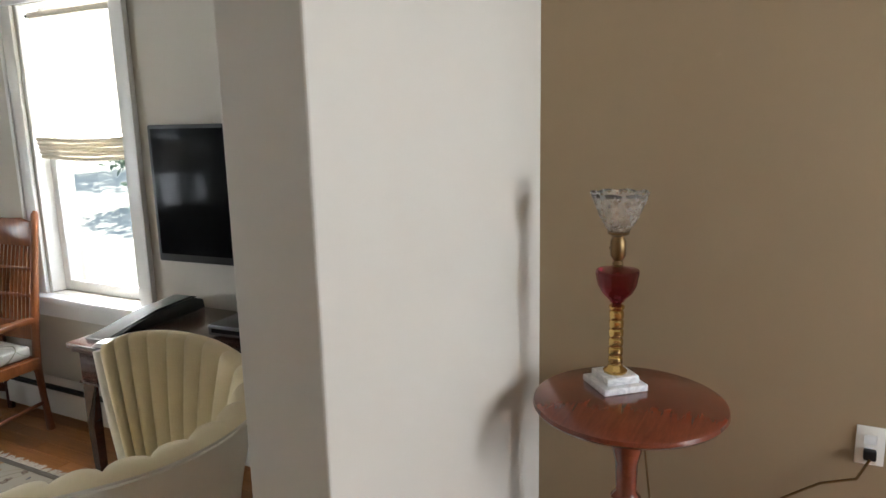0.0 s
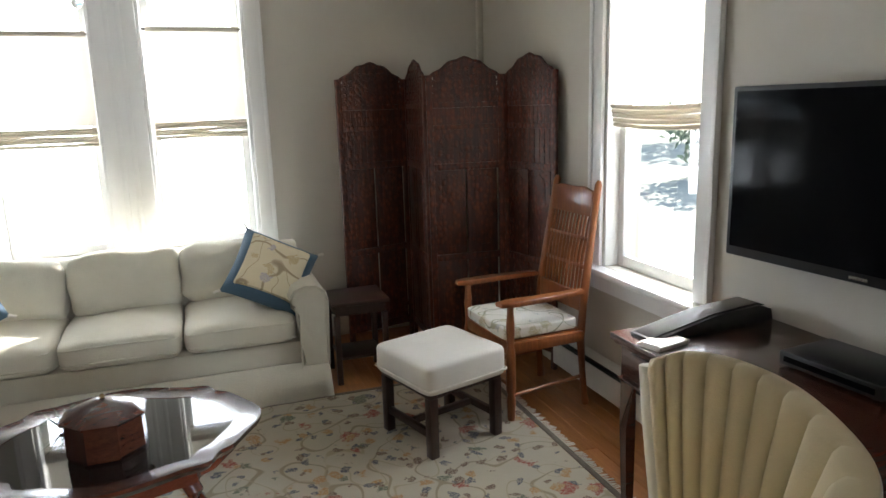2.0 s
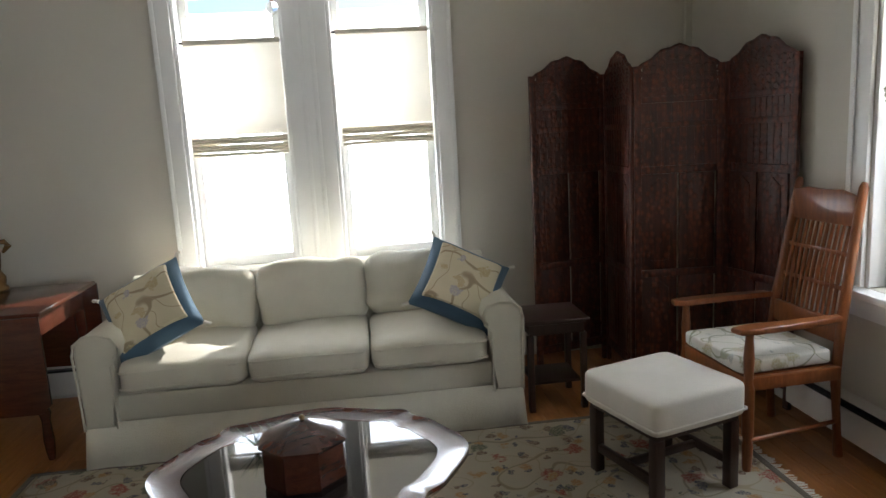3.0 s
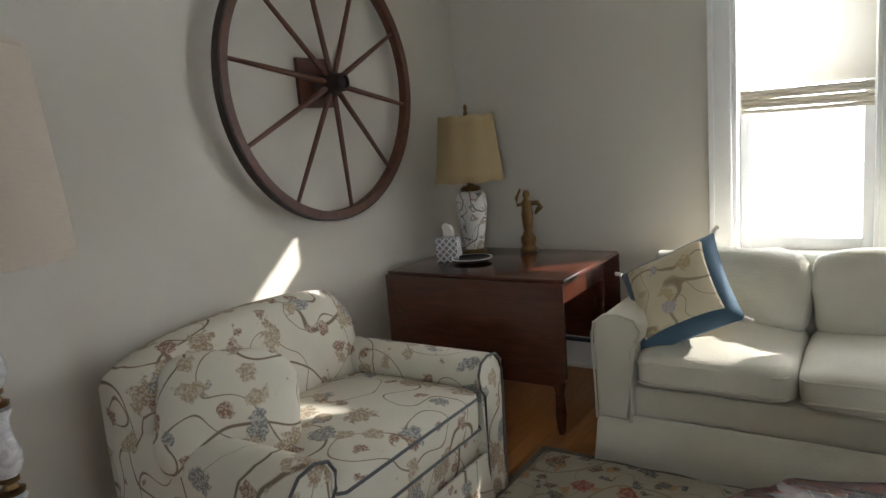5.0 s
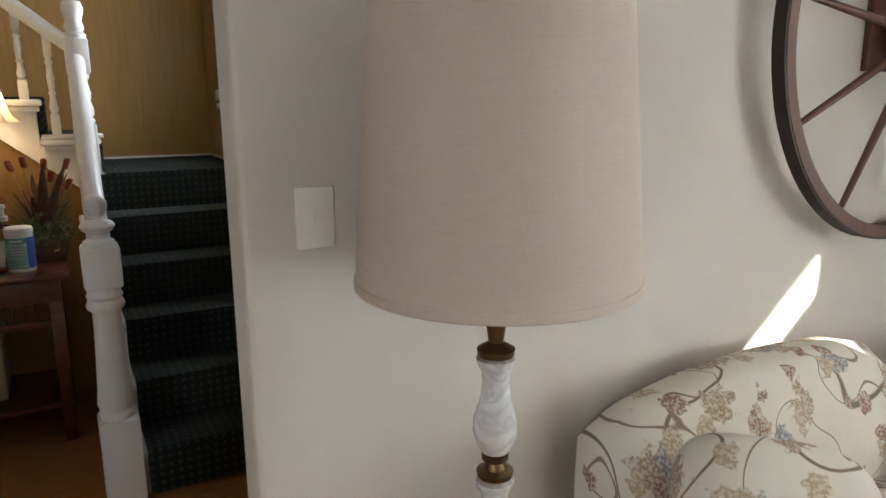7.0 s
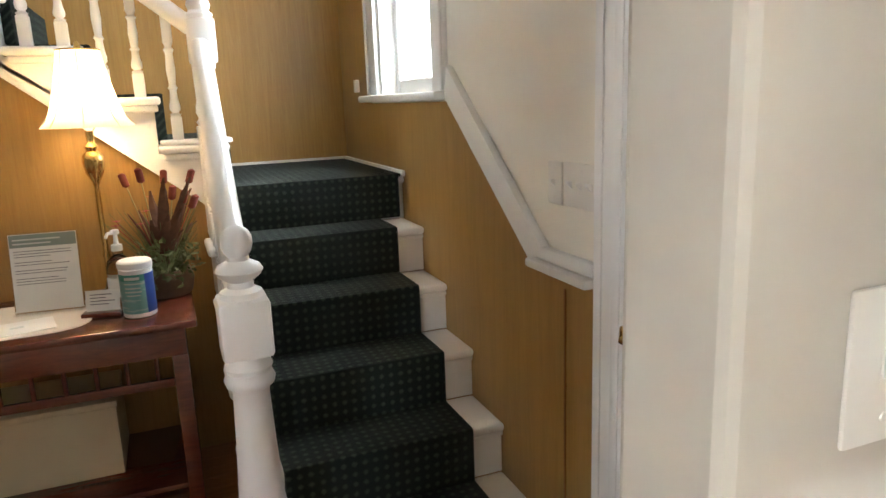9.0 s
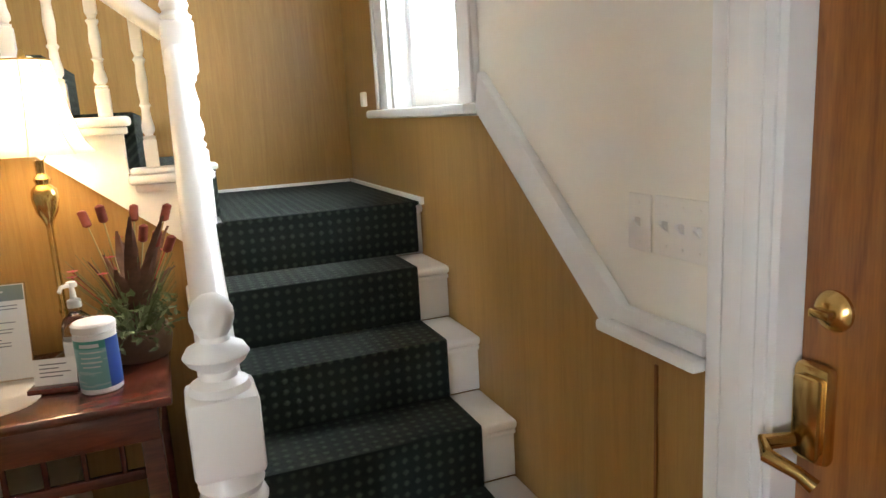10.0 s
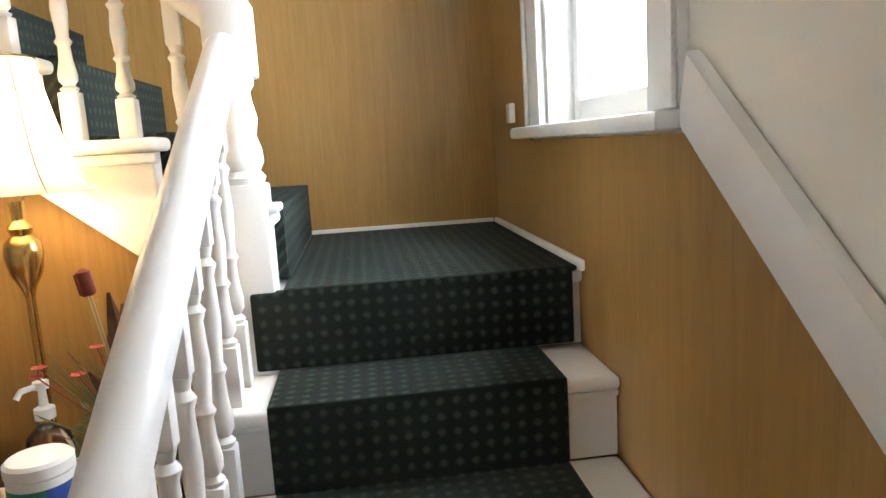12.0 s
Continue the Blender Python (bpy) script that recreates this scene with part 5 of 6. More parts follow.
def floor_lamp():
    l = thing("floor_lamp", "floor lamp with white marble spindles and a linen drum shade", "lamp", 0.303, 3.376, 0.001)
    l.scale = (0.97, 0.97, 1.025)
    part("base", lathe([(0.14, 0), (0.145, 0.012), (0.13, 0.025), (0.06, 0.04), (0.03, 0.06), (0.025, 0.08)]), M_OLDBRASS, l)
    z = 0.08
    for k in range(4):
        z0 = z + 0.235 * k
        part("collar", lathe([(0.020, z0), (0.034, z0 + 0.005), (0.036, z0 + 0.014), (0.022, z0 + 0.02), (0.017, z0 + 0.032), (0.026, z0 + 0.038), (0.026, z0 + 0.048), (0.020, z0 + 0.052)], 20), M_OLDBRASS, l, "aged brass collar")
        part("spindle", lathe([(0.026, z0 + 0.0525), (0.034, z0 + 0.065), (0.043, z0 + 0.09), (0.042, z0 + 0.115), (0.030, z0 + 0.15), (0.025, z0 + 0.185), (0.027, z0 + 0.205), (0.036, z0 + 0.222), (0.037, z0 + 0.230), (0.020, z0 + 0.2345)], 24), M_MARBLE, l, "white veined marble spindle")
    part("stem", lathe([(0.034, 1.02), (0.036, 1.032), (0.014, 1.045), (0.018, 1.07), (0.022, 1.08), (0.010, 1.10), (0.010, 1.63), (0.003, 1.645)], 18), M_OLDBRASS, l)
    sh = part("shade", lathe([(0.250, 1.152), (0.254, 1.156), (0.246, 1.28), (0.226, 1.53), (0.214, 1.672), (0.210, 1.675), (0.206, 1.670), (0.222, 1.52), (0.242, 1.28), (0.248, 1.156)], 56, cap=False), M_LINENSHADE, l, "off-white linen drum shade")
    part("hem", lathe([(0.2545, 1.151), (0.2565, 1.153), (0.2555, 1.168), (0.2537, 1.168)], 56, cap=False), M_LINENSHADE, sh)
    part("top_hem", lathe([(0.2148, 1.661), (0.2168, 1.663), (0.2158, 1.674), (0.2138, 1.674)], 56, cap=False), M_LINENSHADE, sh)
    bm = bmesh.new()
    for a in (0, 120, 240):
        tube([(0, 0, 1.63), (0.209 * math.cos(radians(a)), 0.209 * math.sin(radians(a)), 1.662)], 0.003, 6, bm)
    part("spider", bm, M_OLDBRASS, l)


floor_lamp()


def plate(name, label, axis, x, y, z, w, h, toggles, kind="switch"):
    """A wall plate. axis: the way it faces."""
    p = thing(name, label, "switch" if kind == "switch" else "outlet")
    p.matrix_basis = pose(x, y, z, 0, 0, {"+x": 90, "-y": 0, "-x": -90}[axis])
    part("plate", B(-w / 2, w / 2, -0.006, -0.0005, -h / 2, h / 2, r=0.003), M_PLATE, p)
    for k in range(toggles):
        u = (k - (toggles - 1) / 2) * 0.046
        if kind == "switch":
            t = part("toggle", slab([(-0.0065, -0.010), (-0.021, 0.006), (-0.019, 0.012), (-0.0065, 0.010)], "x", u - 0.005, u + 0.005), M_WHITEPLASTIC, p)
            part("slot", B(u - 0.008, u + 0.008, -0.0068, -0.0062, -0.014, 0.014), M_PLATE, p)
        else:
            for dz in (-0.02, 0.02):
                part("socket", B(u - 0.016, u + 0.016, -0.008, -0.0061, dz - 0.014, dz + 0.014, r=0.003), M_WHITEPLASTIC, p)
        for dz in (-0.040, 0.040):
            sc = part("screw", lathe([(0.0035, 0), (0.003, 0.0012)], 10), M_PLATE, p)
            sc.matrix_basis = pose(u, -0.006, dz, 90, 0, 0)
    return p


plate("light_switch", "ivory toggle switch plate on the cream wall", "+x", 0.0, 3.152, 1.272, 0.078, 0.120, 1)
plate("wall_outlet", "ivory wall outlet behind the floor lamp", "+x", 0.0, 3.38, 0.40, 0.072, 0.115, 1, "outlet")
plate("wall_switch", "single white toggle switch plate by the door", "-y", -1.312, HALLY, 1.235, 0.072, 0.118, 1)
plate("wall_switch", "triple white toggle switch plate by the door", "-y", -1.183, HALLY, 1.237, 0.165, 0.118, 3)


def drop_leaf_table():
    t = thing("drop_leaf_table", "dark mahogany drop-leaf table with the leaf hanging down", "table", 0.57, 5.66, 0.001)
    hx, hy = 0.48, 0.35
    part("tabletop", B(-hx, hx, -hy, hy, 0.728, 0.750, r=0.006), M_CHERRYDARK, t)
    part("leaf", slab([(-hx, 0.285), (-hx + 0.02, 0.265), (hx - 0.05, 0.265), (hx, 0.31), (hx, 0.735), (-hx, 0.735)], "y", -hy - 0.022, -hy - 0.003, r=0.004), M_CHERRYDARK, t, "hanging table leaf")
    part("leaf", slab([(-hx, 0.285), (hx - 0.05, 0.265), (hx, 0.31), (hx, 0.735), (-hx, 0.735)], "y", hy + 0.003, hy + 0.020, r=0.004), M_CHERRYDARK, t, "hanging table leaf")
    part("apron", B(-hx + 0.06, hx - 0.06, -hy + 0.05, hy - 0.05, 0.61, 0.7275, r=0.003), M_CHERRYDARK, t)
    for sx in (-1, 1):
        for sy in (-1, 1):
            part("leg", lathe([(0.014, 0), (0.02, 0.03), (0.026, 0.10), (0.020, 0.20), (0.028, 0.24), (0.022, 0.26), (0.030, 0.34), (0.020, 0.40), (0.028, 0.44), (0.020, 0.47), (0.030, 0.50), (0.030, 0.61)], 16, sx * (hx - 0.08), sy * (hy - 0.075)), M_CHERRYDARK, t)


M_CHERRYDARK = wood("table_mahogany", (0.042, 0.012, 0.007), (0.10, 0.028, 0.014), 0.24, (1.4, 12, 12), 0.04, 0.5)
drop_leaf_table()


def jar_lamp():
    l = thing("table_lamp", "painted porcelain jar lamp with a parchment shade", "lamp", 0.31, 5.82, 0.752)
    part("base", lathe([(0.062, 0), (0.066, 0.008), (0.062, 0.022), (0.05, 0.03)]), M_OLDBRASS, l)
    part("jar", lathe([(0.048, 0.0305), (0.052, 0.05), (0.062, 0.11), (0.076, 0.20), (0.084, 0.27), (0.082, 0.31), (0.070, 0.338), (0.055, 0.346)], 32), M_PORCELAIN, l, "white porcelain jar painted with birds and twigs")
    part("neck", lathe([(0.052, 0.3465), (0.058, 0.356), (0.05, 0.368), (0.02, 0.378), (0.012, 0.40), (0.012, 0.76), (0.004, 0.785)]), M_OLDBRASS, l)
    bm = bmesh.new()
    n = 64
    rows = []
    for k in range(9):
        f = k / 8
        row = []
        for i in range(n):
            a = 2 * math.pi * i / n
            r = 0.187 - 0.040 * f ** 0.8 + 0.004 * math.cos(8 * a)
            z = 0.40 + 0.345 * f + (0.010 * abs(math.cos(4 * a)) - 0.006 if k in (0, 8) else 0) * (-1 if k == 0 else 1)
            row.append(bm.verts.new((r * math.cos(a), r * math.sin(a), z)))
        rows.append(row)
    for a, b in zip(rows, rows[1:]):
        for i in range(n):
            bm.faces.new((a[i], a[(i + 1) % n], b[(i + 1) % n], b[i]))
    sh = part("shade", bm, M_PARCHMENT, l, "scalloped parchment shade")
    sh.modifiers.new("thick", "SOLIDIFY").thickness = 0.003
    part("finial", lathe([(0.006, 0.775), (0.012, 0.785), (0.008, 0.80), (0.001, 0.806)], 12), M_OLDBRASS, l)
    bm = bmesh.new()
    for a in (30, 150, 270):
        tube([(0, 0, 0.745), (0.146 * math.cos(radians(a)), 0.146 * math.sin(radians(a)), 0.735)], 0.0025, 6, bm)
    part("spider", bm, M_OLDBRASS, l)


M_PORCELAIN = floral("porcelain_painted", (0.74, 0.72, 0.68), (0.10, 0.07, 0.05), [(0.16, 0.11, 0.08), (0.34, 0.20, 0.10), (0.12, 0.13, 0.14)], 13, 0.5, 0.012)
jar_lamp()


def figurine():
    """A slender brass figure with one limb raised, kept as a plain shape."""
    bm = lathe([(0.045, 0), (0.05, 0.008), (0.046, 0.02), (0.036, 0.03), (0.040, 0.05), (0.042, 0.075), (0.030, 0.092), (0.022, 0.11), (0.028, 0.15), (0.033, 0.20), (0.026, 0.235), (0.03, 0.265), (0.014, 0.285), (0.020, 0.305), (0.016, 0.325), (0.002, 0.333)], 20)
    tube([(-0.02, 0, 0.26), (-0.05, 0.0, 0.25), (-0.055, 0, 0.285), (-0.03, 0, 0.34)], [0.012, 0.010, 0.009, 0.006], 8, bm)
    tube([(0.02, 0, 0.26), (0.055, 0.01, 0.26), (0.07, 0.02, 0.235), (0.04, 0.02, 0.20)], [0.012, 0.016, 0.018, 0.008], 8, bm)
    f = tagged(new("figurine", mesh_from("figurine", bm, M_FIGURE, 60)), "small aged brass figurine on the table", "figurine")
    f.matrix_basis = pose(0.585, 5.93, 0.752, 0, 0, 20)


M_FIGURE = plain("figurine_brass", (0.20, 0.12, 0.05), 0.35, 0.9, 0.4, 30, 0.3, 60)
figurine()

tb = thing("tissue_box", "square tissue box with a grey lattice print", "tissue box", 0.27, 5.62, 0.752, 20)


def lattice_paper():
    n = Nodes("tissue_print", 0.6)
    s = n.node("ShaderNodeSeparateXYZ", Vector=n.co)
    h = n.math("ADD", s.outputs[0], s.outputs[1])
    a = n.math("ABSOLUTE", n.math("SINE", n.math("MULTIPLY", n.math("ADD", h, s.outputs[2]), 85.0)))
    b = n.math("ABSOLUTE", n.math("SINE", n.math("MULTIPLY", n.math("SUBTRACT", h, s.outputs[2]), 85.0)))
    f = n.step(n.math("MINIMUM", a, b), 0.32, 0.42)
    return n.color(n.mix(f, (0.62, 0.62, 0.62), (0.20, 0.20, 0.21))).m


part("carton", B(-0.056, 0.056, -0.056, 0.056, 0, 0.125, r=0.002), lattice_paper(), tb)
bm = bmesh.new()
pr = None
for i in range(13):
    f = i / 12
    a = [bm.verts.new((-0.03 + 0.06 * f + 0.004 * math.sin(7 * f + k), 0.008 * math.sin(9 * f + 2 * k) * k / 3, 0.122 + 0.026 * k * (1 - 0.5 * abs(f - 0.4)))) for k in range(4)]
    if pr:
        for k in range(3):
            bm.faces.new((pr[k], pr[k + 1], a[k + 1], a[k]))
    pr = a
tissue = part("tissue", bm, M_STOOL, tb, "white tissue standing up")
tissue.modifiers.new("thick", "SOLIDIFY").thickness = 0.0015
ds = thing("dish", "shallow dark dish with a pale rim", "dish", 0.42, 5.60, 0.752)
part("bowl", lathe([(0.05, 0), (0.09, 0.010), (0.105, 0.022), (0.100, 0.023), (0.085, 0.014), (0.001, 0.008)], 32), M_BLACK, ds)
part("rim", lathe([(0.099, 0.0232), (0.105, 0.0225), (0.106, 0.0245), (0.099, 0.0255)], 32, cap=False), M_PLATE, ds, "pale rim")

# ---- lamp room ----


def lamp_table():
    t = thing("pedestal_table", "round cherry pedestal table with a turned column", "table", 4.345, 1.50, 0.001)
    part("tabletop", lathe([(0.26, 0.752), (0.272, 0.757), (0.279, 0.766), (0.276, 0.777), (0.266, 0.782), (0.001, 0.782)], 64), M_CHERRY, t)
    part("bearer", B(-0.16, 0.16, -0.03, 0.03, 0.725, 0.7518, r=0.004), M_CHERRY, t)
    part("column", lathe([(0.05, 0.16), (0.055, 0.18), (0.035, 0.22), (0.045, 0.30), (0.055, 0.36), (0.04, 0.42), (0.03, 0.45), (0.045, 0.47), (0.03, 0.49), (0.034, 0.58), (0.048, 0.64), (0.052, 0.68), (0.036, 0.70), (0.06, 0.7245)], 28), M_CHERRY, t)
    for a in (90, 210, 330):
        c, s = math.cos(radians(a)), math.sin(radians(a))
        part("foot", tube([(0.03 * c, 0.03 * s, 0.20), (0.12 * c, 0.12 * s, 0.17), (0.19 * c, 0.19 * s, 0.08), (0.24 * c, 0.24 * s, 0.022)], [0.028, 0.026, 0.021, 0.022], 10), M_CHERRY, t)


lamp_table()


def oil_lamp():
    l = thing("banquet_lamp", "brass lamp with ruby glass font and etched shade", "lamp", 4.425, 1.56, 0.7835, 42)
    l.scale = (0.88, 0.88, 0.87)
    part("base", B(-0.082, 0.082, -0.082, 0.082, 0, 0.024, r=0.004), M_MARBLE, l, "white marble base")
    part("plinth", B(-0.060, 0.060, -0.060, 0.060, 0.0245, 0.052, r=0.004), M_MARBLE, l)
    part("column", lathe([(0.040, 0.0525), (0.042, 0.06), (0.030, 0.068), (0.026, 0.076)] + [p for k in range(6) for p in ((0.0225, 0.08 + 0.033 * k), (0.025, 0.088 + 0.033 * k), (0.025, 0.106 + 0.033 * k), (0.0205, 0.111 + 0.033 * k))] + [(0.026, 0.284), (0.027, 0.292), (0.016, 0.30)], 12), M_BRASS, l, "twisted brass column")
    part("font", lathe([(0.014, 0.3005), (0.024, 0.308), (0.030, 0.318), (0.052, 0.340), (0.066, 0.368), (0.071, 0.395), (0.074, 0.412), (0.071, 0.420), (0.034, 0.427), (0.016, 0.432)], 16), M_RUBY, l, "ruby cut-glass font", smooth=20)
    part("burner", lathe([(0.016, 0.4325), (0.020, 0.44), (0.014, 0.452), (0.026, 0.47), (0.026, 0.52), (0.018, 0.535), (0.036, 0.545), (0.038, 0.553), (0.012, 0.556)], 24), M_OLDBRASS, l)
    part("key", tube([(0.02, 0, 0.49), (0.045, 0, 0.492), (0.05, 0, 0.486)], [0.004, 0.004, 0.008], 8), M_OLDBRASS, l)
    bm = bmesh.new()
    n = 48
    rows = []
    for k, (r, z) in enumerate(((0.034, 0.557), (0.046, 0.575), (0.060, 0.60), (0.074, 0.635), (0.088, 0.668), (0.094, 0.682))):
        rows.append([bm.verts.new(((r + 0.003 * math.cos(8 * 2 * math.pi * i / n) * k / 5) * math.cos(2 * math.pi * i / n), (r + 0.003 * math.cos(16 * math.pi * i / n) * k / 5) * math.sin(2 * math.pi * i / n), z + (0.006 * abs(math.cos(16 * math.pi * i / n / 2)) if k == 5 else 0))) for i in range(n)])
    for a, b in zip(rows, rows[1:]):
        for i in range(n):
            bm.faces.new((a[i], a[(i + 1) % n], b[(i + 1) % n], b[i]))
    sh = part("shade", bm, M_ETCHED, l, "frosted etched glass shade with a fluted lip")
    sh.modifiers.new("thick", "SOLIDIFY").thickness = 0.003


def etched():
    n = Nodes("etched_glass", 0.25)
    n.color((0.93, 0.92, 0.90))
    n.b.inputs["Transmission Weight"].default_value = 0.92
    n.rough(n.math("MULTIPLY", n.noise(40, 2), 0.5))
    n.bump(n.noise(90, 2), 0.12)
    return n.m


M_ETCHED = etched()
oil_lamp()
po = plate("wall_outlet", "ivory wall outlet with a plug on the tan wall", "-x", TVX, 0.86, 0.63, 0.075, 0.12, 1, "outlet")
part("plug", B(-0.016, 0.016, -0.034, -0.0085, -0.036, -0.006, r=0.004), M_BLACK, po, "dark plug")
cd = thing("lamp_cord", "brown lamp cord trailing from the plug", "cable", TVX, 0.86, 0.0)
part("cord", tube([(-0.034, 0.0, 0.60), (-0.05, 0.03, 0.54), (-0.04, 0.12, 0.50), (-0.03, 0.22, 0.42), (-0.05, 0.36, 0.20), (-0.07, 0.50, 0.06), (-0.09, 0.60, 0.30), (-0.12, 0.63, 0.60), (-0.20, 0.645, 0.745)], 0.004, 8), M_OLDBRASS, cd)

# ---- hall ----


def hall_table():
    t = thing("hall_table", "dark cherry hall table with a spindled lower rack", "table", -2.325, 2.20, 0.001)
    part("tabletop", B(-0.30, 0.30, -0.62, 0.52, 0.755, 0.782, r=0.008), M_HALLTABLE, t)
    part("apron", B(-0.26, 0.265, -0.58, 0.48, 0.655, 0.7545, r=0.004), M_HALLTABLE, t)
    for sx in (-0.235, 0.235):
        for sy in (-0.555, 0.455):
            part("leg", B(sx - 0.027, sx + 0.027, sy - 0.027, sy + 0.027, 0, 0.656, r=0.005), M_HALLTABLE, t)
    part("lower_rail", B(0.225, 0.245, -0.527, 0.427, 0.54, 0.57, r=0.003), M_HALLTABLE, t)
    for k in range(10):
        part("spindle", tube([(0.235, -0.46 + 0.093 * k, 0.569), (0.235, -0.46 + 0.093 * k, 0.656)], 0.008, 8), M_HALLTABLE, t)
    part("shelf", B(-0.25, 0.25, -0.54, 0.44, 0.16, 0.18, r=0.004), M_HALLTABLE, t)


M_HALLTABLE = wood("hall_table_cherry", (0.06, 0.014, 0.009), (0.14, 0.034, 0.018), 0.24, (12, 1.4, 12), 0.04, 0.5)
hall_table()


def hall_lamp():
    l = thing("table_lamp", "lit brass candlestick lamp with a white bell shade", "lamp", -2.47, 2.44, 0.7835)
    part("base", lathe([(0.065, 0), (0.068, 0.01), (0.05, 0.022), (0.02, 0.04), (0.012, 0.07)]), M_OLDBRASS, l)
    part("column", lathe([(0.011, 0.0705), (0.010, 0.15), (0.014, 0.165), (0.010, 0.18), (0.009, 0.42), (0.014, 0.44), (0.030, 0.47), (0.037, 0.51), (0.034, 0.535), (0.018, 0.55), (0.024, 0.565), (0.012, 0.58), (0.014, 0.62)], 20), M_BRASS, l)
    bm = bmesh.new()
    n = 48
    rows = []
    for k in range(11):
        f = k / 10
        r = 0.155 - 0.085 * f ** 0.55
        rows.append([bm.verts.new((r * (1 - 0.02 * abs(math.sin(4 * 2 * math.pi * i / n / 1))) * math.cos(2 * math.pi * i / n), r * (1 - 0.02 * abs(math.sin(4 * 2 * math.pi * i / n))) * math.sin(2 * math.pi * i / n), 0.635 + 0.265 * f)) for i in range(n)])
    for a, b in zip(rows, rows[1:]):
        for i in range(n):
            bm.faces.new((a[i], a[(i + 1) % n], b[(i + 1) % n], b[i]))
    part("shade", bm, M_LAMPSHADE, l, "glowing white bell shade")
    for i in range(8):
        a = 2 * math.pi * i / 8
        part("rib", tube([((0.155 - 0.085 * (k / 6) ** 0.55) * 0.995 * math.cos(a), (0.155 - 0.085 * (k / 6) ** 0.55) * 0.995 * math.sin(a), 0.635 + 0.265 * k / 6) for k in range(7)], 0.0022, 6), M_SHADE, l)
    part("bulb", lathe([(0.012, 0.635), (0.022, 0.66), (0.031, 0.70), (0.028, 0.73), (0.012, 0.75), (0.001, 0.752)], 16), M_BULB, l, "lit frosted bulb")
    part("harp", tube([(0.0, 0.012, 0.62), (0, 0.05, 0.68), (0, 0.05, 0.80), (0, 0, 0.905)], 0.002, 6), M_OLDBRASS, l)
    part("finial", lathe([(0.006, 0.90), (0.012, 0.91), (0.008, 0.925), (0.001, 0.932)], 12), M_BRASS, l)
    part("ring", tube([(0.07 * math.cos(a), 0.07 * math.sin(a), 0.90) for a in [2 * math.pi * k / 24 for k in range(25)]], 0.0025, 6), M_BRASS, l)
    part("top_bar", tube([(-0.07, 0, 0.90), (0.07, 0, 0.90)], 0.002, 6), M_OLDBRASS, l)


nb = Nodes("bulb_glow", 0.3)
nb.b.inputs["Emission Color"].default_value = (1.0, 0.72, 0.40, 1)
nb.b.inputs["Emission Strength"].default_value = 9.0
M_BULB = nb.m
hall_lamp()
bulb = bpy.data.lights.new("bulb_light", "POINT")
bulb.energy, bulb.color, bulb.shadow_soft_size = 0.62, (1.0, 0.70, 0.38), 0.045
new("bulb_light", bulb).location = (-2.47, 2.44, 0.7835 + 0.79)


def leaflet_sign():
    s = thing("table_sign", "printed notice in a clear acrylic stand", "sign", -2.375, 2.245, 0.7835, 84)
    m = pose(0, 0, 0, -9, 0, 0)

    def P(name, bm, mat, label="", par=None):
        o = part(name, bm, mat, par or s, label)
        if par is None:
            o.matrix_basis = m
        return o
    P("stand", B(-0.112, 0.112, 0.0015, 0.004, 0.004, 0.285, r=0.001), M_CLEARGLASS)
    part("foot", B(-0.112, 0.112, -0.03, 0.06, 0.0, 0.0035, r=0.001), M_CLEARGLASS, s)
    sh = P("paper", B(-0.108, 0.108, 0.0, 0.0012, 0.008, 0.281), M_PAPER)
    part("header", B(-0.106, 0.106, -0.0014, -0.0003, 0.235, 0.279), M_HEADER, sh, "grey-green header band")
    for k, (w, z) in enumerate(((0.15, 0.262), (0.12, 0.248))):
        part("header_line", B(-0.095, -0.095 + w, -0.0022, -0.0015, z - 0.003, z + 0.002), M_PALEINK, sh)
    rng = random.Random(2)
    z = 0.222
    for k in range(13):
        if k in (3, 6, 9):
            z -= 0.010
            continue
        part("text_line", B(-0.095, -0.095 + rng.uniform(0.11, 0.185), -0.0012, -0.0003, z - 0.0022, z), M_INK, sh)
        z -= 0.0095


M_PAPER = plain("paper_white", (0.80, 0.79, 0.76), 0.6, vary=0.02, bump=0.02)
M_HEADER = plain("header_green_grey", (0.22, 0.27, 0.25), 0.6, vary=0.03)
M_INK = plain("ink", (0.16, 0.15, 0.16), 0.7)
M_PALEINK = plain("pale_ink", (0.60, 0.62, 0.60), 0.7)
leaflet_sign()

ch = thing("card_holder", "small wooden holder with a printed card", "card holder", -2.235, 2.425, 0.7835, 78)
part("base", B(-0.065, 0.065, -0.03, 0.03, 0, 0.016, r=0.004), M_HALLTABLE, ch)
cdp = part("card", B(-0.055, 0.055, -0.001, 0.001, 0, 0.072), M_PAPER, ch, "white printed card")
cdp.matrix_basis = pose(0, 0.004, 0.0155, -12, 0, 0)
for k, w in enumerate((0.07, 0.05, 0.08, 0.06)):
    part("text_line", B(-0.04, -0.04 + w, -0.0022, -0.0012, 0.055 - 0.011 * k, 0.058 - 0.011 * k), M_INK, cdp)

cn = thing("wipes_canister", "white canister of wipes with a teal label", "canister", -2.185, 2.545, 0.7835)
part("body", lathe([(0.050, 0), (0.054, 0.004), (0.054, 0.165), (0.050, 0.168)], 36), M_WHITEPLASTIC, cn)
part("lid", lathe([(0.053, 0.1682), (0.056, 0.170), (0.056, 0.188), (0.050, 0.194), (0.001, 0.196)], 36), M_WHITEPLASTIC, cn)


